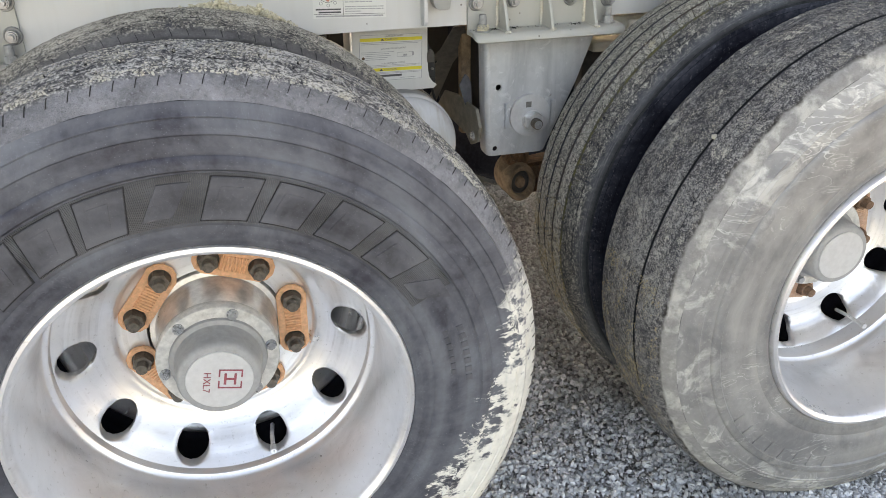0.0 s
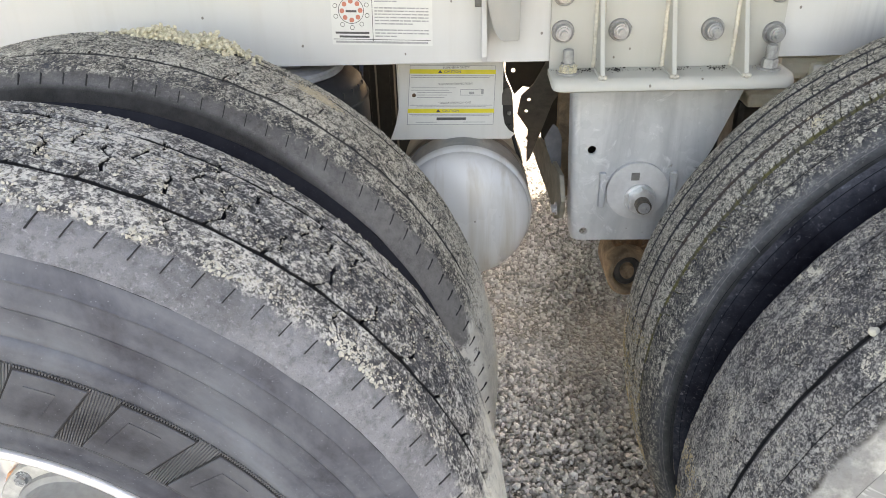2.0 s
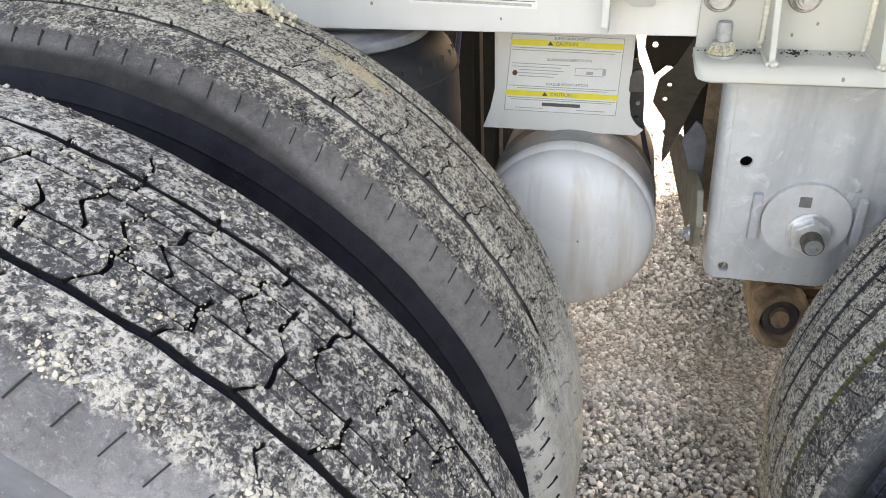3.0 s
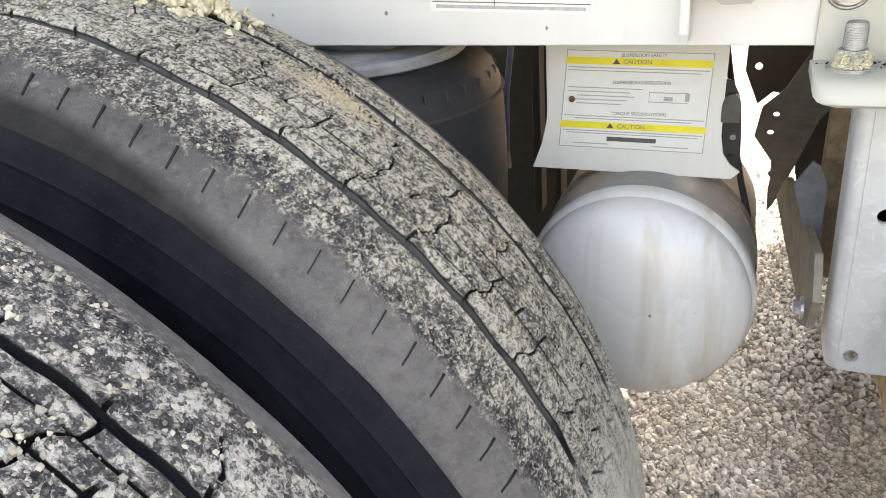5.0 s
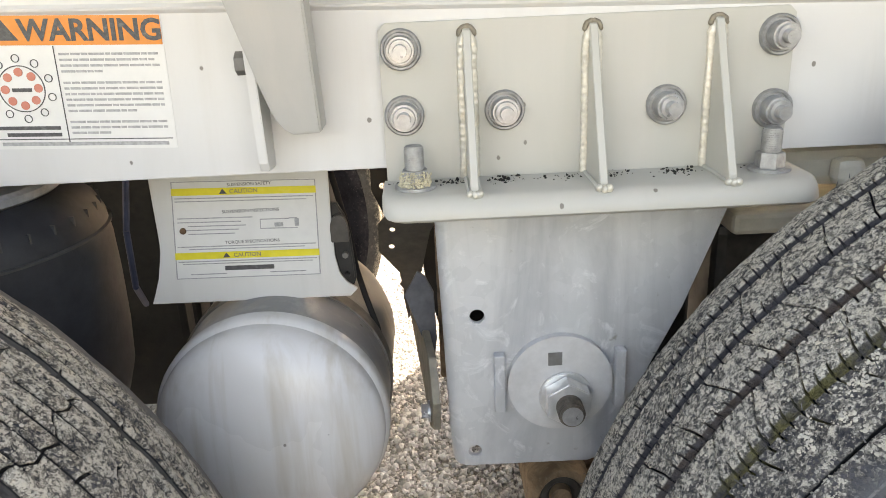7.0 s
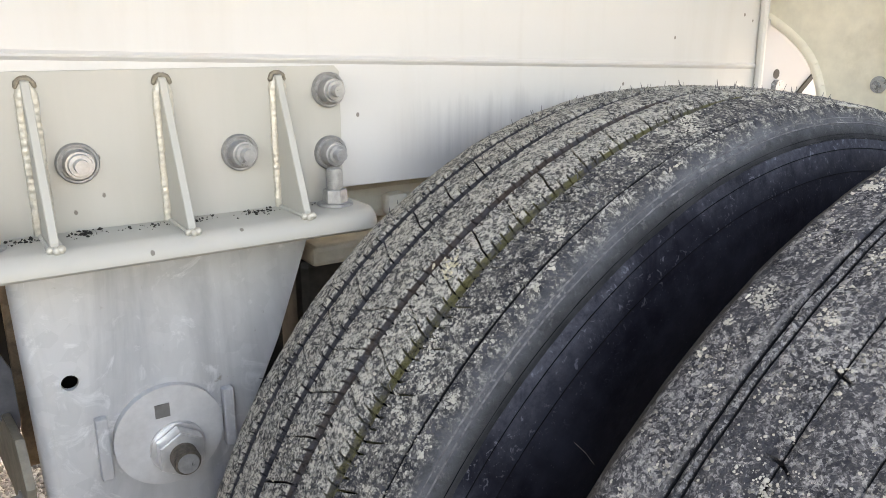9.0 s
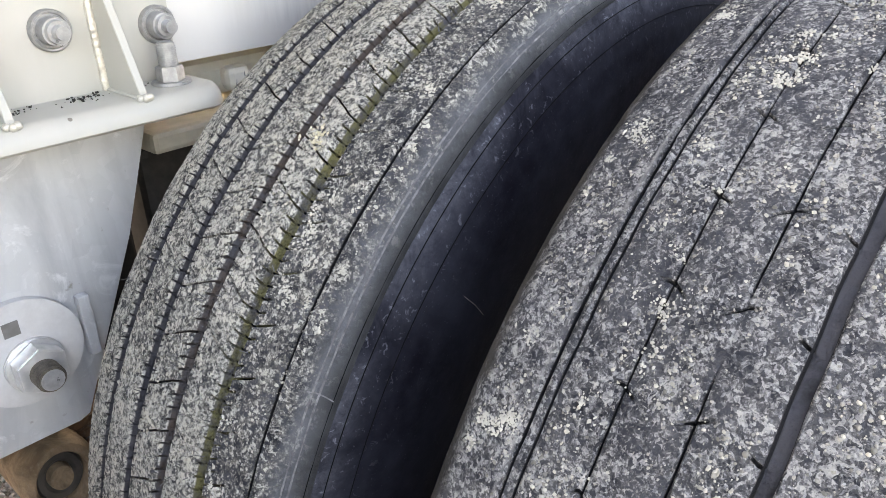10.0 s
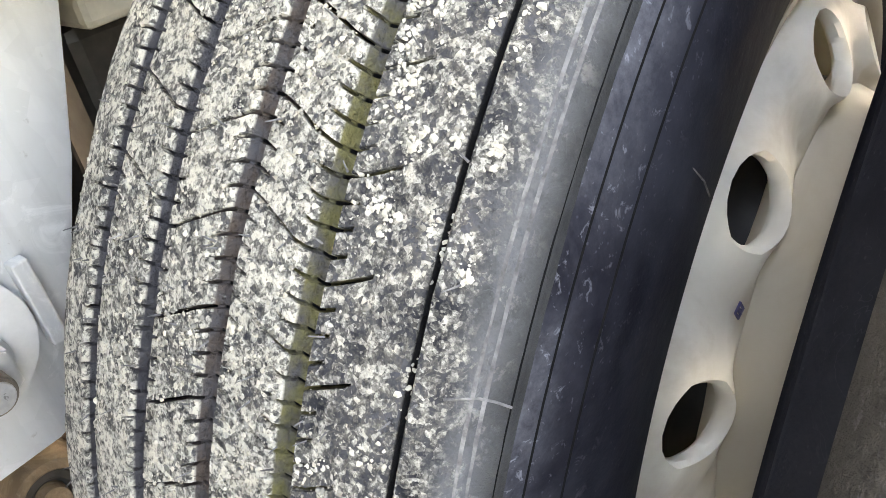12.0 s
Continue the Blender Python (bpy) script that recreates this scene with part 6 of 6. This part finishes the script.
for i in (0, 36):
    for k in range(80):
        bm.faces.new((front[i][k], front[i][k + 1], rear[i][k + 1], rear[i][k]))
shell = part("shell", bm, CREAM, fender, smooth=True)
bm = bmesh.new()
for i in range(30):
    z0, z1 = 0.80 + 0.015 * i, 0.815 + 0.015 * i
    rod((fender_x(fender_edge(z0), z0) + 0.002, fender_edge(z0), z0), (fender_x(fender_edge(z1), z1) + 0.002, fender_edge(z1), z1), 0.0075, 14, None, bm)
part("rolled_edge", bm, CREAM, shell, smooth=True)
for by, bz in ((0.607, 1.032), (0.469, 1.024)):
    bx = fender_x(by, bz)
    bm = rod((bx, by, bz), (bx - 0.002, by, bz), 0.0115, 24)
    rod((bx - 0.002, by, bz), (bx - 0.008, by, bz), 0.0065, 6, None, bm)
    rod((bx - 0.008, by, bz), (bx - 0.012, by, bz), 0.0040, 12, None, bm)
    part("fender_bolt", bm, ZINC_BOLT, fender, "small dirty bolt and washer")
plate = thing("fender_plate", "dull white fender mounting plate with a bolt, welded to the rail", "plate")
mount = part("plate", slab([(1.700, 1.003), (1.800, 1.003), (1.850, 1.040), (1.850, 1.120), (1.700, 1.120)], RAIL_Y - 0.006, RAIL_Y - 0.0010), DULL_WHITE, plate)
# dark disc on the plate stands in for the hole's shade
part("bolt_hole", rod((1.739, RAIL_Y - 0.0068, 1.039), (1.739, RAIL_Y - 0.0055, 1.039), 0.0075, 20), BLACK_STEEL, mount)
part("plate_bolt", rod((1.740, RAIL_Y - 0.006, 1.019), (1.740, RAIL_Y - 0.014, 1.019), 0.0115, 20, 0.0105), ZINC_BOLT, plate)
part("strap_end", slab([(1.790, 1.003), (1.804, 1.003), (1.846, 1.036), (1.846, 1.046)], RAIL_Y - 0.009, RAIL_Y - 0.0062), BLACK_STEEL, plate, "dark rubber strap end")
part("weld_bead", rod((1.697, RAIL_Y - 0.006, 0.94), (1.690, RAIL_Y - 0.006, 1.2), 0.0065, 10), WHITE, plate)


# ---- dirt on the tyres ----
def crumbs_on(base, count, a0, a1, y0, y1, small, large, seed, material=CRUMB, name="dirt_crust", label="dried crumbs of dirt and chaff", clump=0.0, crown=0.010, half=0.110, bare=()):
    """Small lumps stuck to a tread, thicker in patches."""
    rng = np.random.default_rng(seed)
    rows = []
    while len(rows) < count:
        a, y = rng.uniform(a0, a1), rng.uniform(y0, y1)
        if noise.noise(Vector((math.cos(a) * 14, math.sin(a) * 14, y * 22 + seed))) + noise.noise(Vector((math.cos(a) * 45, math.sin(a) * 45, y * 80 + seed))) * 0.8 < clump + rng.uniform(-0.4, 0.4):
            continue
        if any(abs(y - g) < w for g, w in bare):
            continue
        size = small + (large - small) * rng.random() ** 3
        r = TYRE_R - crown * (y / half) ** 2 - size * 0.25
        rows.append((r * math.cos(a), y, r * math.sin(a), size, *rng.uniform(0, 6.28, 3)))
    return tagged(part(name, swarm(name, ICO, rows, material), material, base, label), kind="stuff")


PI = math.pi
crumbs_on(lo_tyre, 9000, 0.45, 2.6, -0.098, 0.098, 0.0006, 0.0022, 21, crown=0.0105, half=0.098, bare=((-0.056, 0.007), (0.050, 0.007)))
crumbs_on(lo_tyre, 900, 0.5, 2.4, -0.104, -0.084, 0.0008, 0.0026, 22, DRY_MUD, "mud_crust", "pale mud flecks along the shoulder", 0.35, 0.0105, 0.098)
crumbs_on(ro_tyre, 2600, 1.9, 3.0, -0.105, 0.106, 0.0006, 0.0014, 27, DRY_MUD, "mud_crust", "yellowish crumbs in small heaps", 0.85, bare=((-0.039, 0.008), (0.069, 0.007)))
# the inner wheels are turned about, so their angles run the other way
crumbs_on(li_tyre, 5200, PI - 2.2, PI - 0.3, -0.092, 0.096, 0.0004, 0.0017, 23, crown=0.012, half=0.094, bare=((-0.050, 0.006), (0.054, 0.007)))
crumbs_on(ro_tyre, 8500, 1.7, 3.1, -0.110, 0.108, 0.0004, 0.0015, 24, bare=((-0.039, 0.008), (0.069, 0.007), (-0.004, 0.003), (0.032, 0.003), (-0.086, 0.003)))
crumbs_on(ri_tyre, 9000, PI - 3.1, PI - 1.4, -0.110, 0.104, 0.0004, 0.0015, 25, bare=((-0.077, 0.0068), (-0.030, 0.0072), (0.016, 0.0074), (0.059, 0.0074), (0.104, 0.003)))
crumbs_on(ri_tyre, 1900, PI - 3.1, PI - 1.4, 0.066, 0.117, 0.0006, 0.0018, 26, DRY_MUD, "mud_crust", "pale crumbs on the outer rib", 0.62, bare=((0.104, 0.003),))

crumbs_on(ri_tyre, 2600, PI - 3.75, PI - 3.0, -0.112, 0.060, 0.0005, 0.0020, 28, TAN_MUD, "mud_crust", "tan mud crumbs low on the tread", 0.15)
crumbs_on(ro_tyre, 2600, 3.0, 3.7, -0.110, 0.108, 0.0005, 0.0020, 29, TAN_MUD, "mud_crust", "tan mud crumbs low on the tread", 0.25)


def clump_at(x, a, y, size, count, seed, material, name, label, spread=1.0, fine=1.0):
    """A small heap stuck on a tread at angle a."""
    rng = np.random.default_rng(seed)
    rows = []
    for _ in range(count):
        da, dy = rng.normal(0, size * 0.75 * spread) / TYRE_R, rng.normal(0, size * 0.35)
        h = abs(rng.normal(0, size * 0.16 * fine * fine)) * math.exp(-(da * TYRE_R / size) ** 2)
        across = min(abs(y + dy - OUTER_Y), abs(y + dy - INNER_Y - 0.007))
        r = (TYRE_R if y < 0.35 else 0.5345 if x < 0.5 else 0.533) - 0.012 * (across / 0.110) ** 2 - 0.0015 + h
        s = min(0.0045, size * fine * rng.uniform(0.05, 0.13))
        rows.append((r * math.cos(a + da), y + dy, r * math.sin(a + da), s, *rng.uniform(0, 6.28, 3)))
    return tagged(part(name, swarm(name, ICO, rows, material), material, None, "", pose(x, 0, HUB_Z)), label, "moss" if "moss" in name else "dirt")


clump_at(X0, radians(73.5), 0.575, 0.034, 420, 31, MOSS, "moss_tuft", "clump of dry yellow moss on the tyre", 1.0)
clump_at(X0, radians(80.5), 0.565, 0.032, 330, 34, MOSS, "moss_tuft", "thinner clump of dry yellow moss on the tyre", 1.2)
clump_at(X0, radians(57.0), 0.537, 0.024, 1500, 35, SAND, "sand_patch", "patch of tan sand dried on the tyre", 1.1, 0.48)
clump_at(X1, radians(129.5), 0.512, 0.013, 90, 32, MOSS, "moss_spot", "small pale lichen spot on the tyre")
for k, (deg, y, size) in enumerate(((143.0, 0.235, 0.011), (145.5, 0.245, 0.013), (136.0, 0.222, 0.010), (141.5, 0.441, 0.009), (147.0, 0.446, 0.010), (144.0, 0.185, 0.008), (148.0, 0.205, 0.010))):
    clump_at(X1, radians(deg), y, size, 46, 40 + k, DRY_MUD, "mud_lump", "small pale lump of dry mud on the tyre")
bm = bmesh.new()
bmesh.ops.create_icosphere(bm, subdivisions=2, radius=0.0062)
for v in bm.verts:
    v.co = Vector((v.co.x * 1.1, v.co.y * 0.85, v.co.z * 0.8)) * (1 + 0.35 * noise.noise(v.co * 220))
stone = part("pebble", bm, DRY_MUD, None, "", pose(X1 + 0.5265 * math.cos(radians(141.3)), 0.156, HUB_Z + 0.5265 * math.sin(radians(141.3)), 0, 20, 30), True)
tagged(stone, "pale pebble wedged in a tyre groove", "pebble")

# ---- raised band on the sidewall of the muddy left tyre: fine ribs behind plain raised blocks ----
def sector(bm, r0, r1, a0, a1, y0, y1, n=6, lean=0.0, grow=0.538 / TYRE_R):
    """A raised block on the sidewall between two radii and two angles, facing -y."""
    r0, r1 = r0 / grow, r1 / grow
    rows = []
    for k in range(n + 1):
        a = a0 + (a1 - a0) * k / n
        rows.append([bm.verts.new((r * math.cos(a + q), y, r * math.sin(a + q))) for r, y, q in ((r0, y0, 0.0), (r0, y1, 0.0), (r1, y1, lean), (r1, y0, lean))])
    for p, q in zip(rows, rows[1:]):
        for k in range(4):
            bm.faces.new((p[k], p[(k + 1) % 4], q[(k + 1) % 4], q[k]))
    bm.faces.new(rows[0])
    bm.faces.new(list(reversed(rows[-1])))


band = part("ribbed_band", (lambda b: ([sector(b, 0.340, 0.408, radians(28 + 0.36 * k), radians(28.19 + 0.36 * k), -0.1475, -0.1512, 1) for k in range(262)], b)[1])(bmesh.new()), RIB_RUBBER, lo_tyre, "fine moulded radial ribs")
band["kind"] = "stuff"
for mid, wide in ((117.5, 9.0), (106.0, 9.0), (81.5, 9.5), (69.5, 8.5), (56.5, 9.5), (43.5, 9.5), (128.5, 9.0)):
    b = bmesh.new()
    sector(b, 0.344, 0.404, radians(mid + wide / 2), radians(mid - wide / 2), -0.1475, -0.1532, 8, radians(-2.5))
    bmesh.ops.bevel(b, geom=list(b.edges), offset=0.0008, segments=1, affect="EDGES")
    block = part("raised_block", b, LETTER, lo_tyre)
    b = bmesh.new()
    sector(b, 0.3425, 0.4055, radians(mid + wide / 2 + 0.25), radians(mid - wide / 2 - 0.25), -0.1475, -0.1515, 8, radians(-2.5))
    part("block_edge", b, DARK_EDGE, block)
    b = bmesh.new()
    sector(b, 0.358, 0.391, radians(mid + wide / 4.5), radians(mid - wide / 4.5), -0.1508, -0.1542, 6, radians(-1.5))
    part("inner_block", b, LETTER, block)
for mid, wide in ((95.0, 6.0), (32.5, 5.5)):
    b = bmesh.new()
    sector(b, 0.352, 0.398, radians(mid + wide / 2), radians(mid - wide / 2), -0.1475, -0.1530, 6, radians(-4.5))
    part("raised_wing", b, LETTER, lo_tyre)
for row, (r0, r1) in enumerate(((0.385, 0.396), (0.362, 0.370))):
    for k in range(7):
        b = bmesh.new()
        a = 17 - k * (2.4 if row == 0 else 2.0)
        sector(b, r0, r1, radians(a), radians(a - 1.5), -0.1480, -0.1512, 2)
        part("raised_mark", b, LETTER, lo_tyre)
for k in range(8):
    b = bmesh.new()
    a = 212 + k * 6.2
    sector(b, 0.385, 0.412, radians(a), radians(a + 4.2), -0.1480, -0.1512, 4, 0.0, 1.0)
    part("raised_mark", b, SIDEWALL_PALE, ro_tyre)

# ---- print on the hub cap ----
cap = [o for o in bpy.data.objects if o.name.startswith("cap_face")][0]
FACE_Y = 0.1633


def on_cap(name, bm, label=""):
    return part(name, bm, MARK_RED, cap, label, pose(0.004, 0, 0.002, 0, 12, 0))


for x0, x1, z0, z1 in ((-0.004, 0.030, 0.016, 0.0185), (-0.004, 0.030, -0.0185, -0.016), (-0.006, -0.0035, -0.0185, -0.004), (-0.006, -0.0035, 0.004, 0.0185), (0.030, 0.0325, -0.0185, -0.004), (0.030, 0.0325, 0.004, 0.0185), (0.003, 0.007, -0.011, 0.011), (0.019, 0.023, -0.011, 0.011), (0.007, 0.019, -0.002, 0.002)):
    on_cap("cap_mark", box((x0, FACE_Y - 0.0006, z0), (x1, FACE_Y, z1)))
m = pose(-0.0215, FACE_Y - 0.0004, 0.0, 0, 102, 0)
part("cap_code", text_mesh("cap_code", "HXL7", 0.0165, MARK_RED), None, cap, "faded dark red letters", m)
# a small blue stamp on the disc of the chaff-dusted wheel: a square frame with a dot
inner_disc = [o for o in right_inner.children if o.name.startswith("rim")][0].children[0]
on_disc = Matrix.Translation((0.1727, 0.1252, 0.1287)) @ Vector((0.12, 1.0, 0.09)).to_track_quat("Z", "Y").to_matrix().to_4x4() @ Matrix.Rotation(0.5, 4, "Z") @ Matrix.Diagonal((0.75, 0.75, 1, 1))
bm = bmesh.new()
for x0, x1, y0, y1 in ((-0.006, 0.006, 0.004, 0.006), (-0.006, 0.006, -0.006, -0.004), (-0.006, -0.004, -0.004, 0.004), (0.004, 0.006, -0.004, 0.004), (-0.002, 0.002, -0.002, 0.002)):
    box((x0, y0, 0.0), (x1, y1, 0.0012), 0.0, bm)
part("disc_mark", bm, MARK_BLUE, inner_disc, "small dark blue square stamp", on_disc)

# ---- dark gear behind: crossmember, bars and hoses ----
cross = thing("crossmember", "dark dirty steel crossmember sized to block sunlit ground behind", "crossmember")
# box stands in for dark gear and blocks the sunlit ground
part("beam", box((-0.160, 1.30, 0.40), (0.425, 1.42, 1.36), 0.004), BLACK_STEEL, cross)
part("stay", box((0.285, 1.12, 0.60), (0.297, 1.15, 1.36), 0.001), BLACK_STEEL, cross)
part("stay", box((0.335, 1.05, 0.58), (0.343, 1.09, 1.36), 0.001), BROWN_BLACK, cross)
hose = thing("air_hose", "dark blue air hose hanging beside the air spring", "hose")
curve_pts = [Vector((0.291, 1.118, 1.00)), Vector((0.288, 1.04, 0.93)), Vector((0.280, 1.01, 0.82)), Vector((0.274, 1.02, 0.74)), Vector((0.258, 1.08, 0.69))]
bm = bmesh.new()
for p, q in zip(curve_pts, curve_pts[1:]):
    rod(p, q, 0.0042, 10, None, bm)
part("hose", bm, BLUE_HOSE, hose, smooth=True)

# grit lying along the hanger's shelf, in soft black drifts behind the ribs
rng = np.random.default_rng(8)
rows = []
for x, spread, count in ((0.727, 0.008, 64), (0.886, 0.009, 56), (0.784, 0.016, 34), (0.686, 0.009, 40), (0.834, 0.010, 18), (0.650, 0.014, 26), (0.945, 0.012, 8)):
    for _ in range(count):
        s = rng.uniform(0.0005, 0.0012) if rng.random() < 0.75 else rng.uniform(0.0012, 0.0026)
        rows.append((x + rng.normal(0, spread), 0.763 + rng.normal(0, 0.0065), 0.928 + s * 0.2, s, *rng.uniform(0, 6.28, 3)))
tagged(part("grit", swarm("grit", OCTA, rows, GRIT_BLACK)), "dark grit lying on the hanger shelf", "grit", kind="stuff")

# moulding hairs that stand up from the younger tyre, and one long one on the old tyre
rng = np.random.default_rng(12)
bm = bmesh.new()
for _ in range(230):
    a, y = PI - rng.uniform(1.45, 2.9), rng.uniform(-0.112, 0.118)
    r = 0.528 - 0.010 * (y / 0.112) ** 2
    tip = rng.uniform(0.003, 0.007)
    lean = rng.uniform(-0.006, 0.006)
    rod((r * math.cos(a), y, r * math.sin(a)), ((r + tip) * math.cos(a + lean), y + rng.uniform(-0.002, 0.002), (r + tip) * math.sin(a + lean)), 0.0005, 4, 0.0002, bm)
tagged(part("moulding_hair", bm, MOULD_EDGE, ri_tyre, "fine rubber moulding hairs"), kind="stuff")
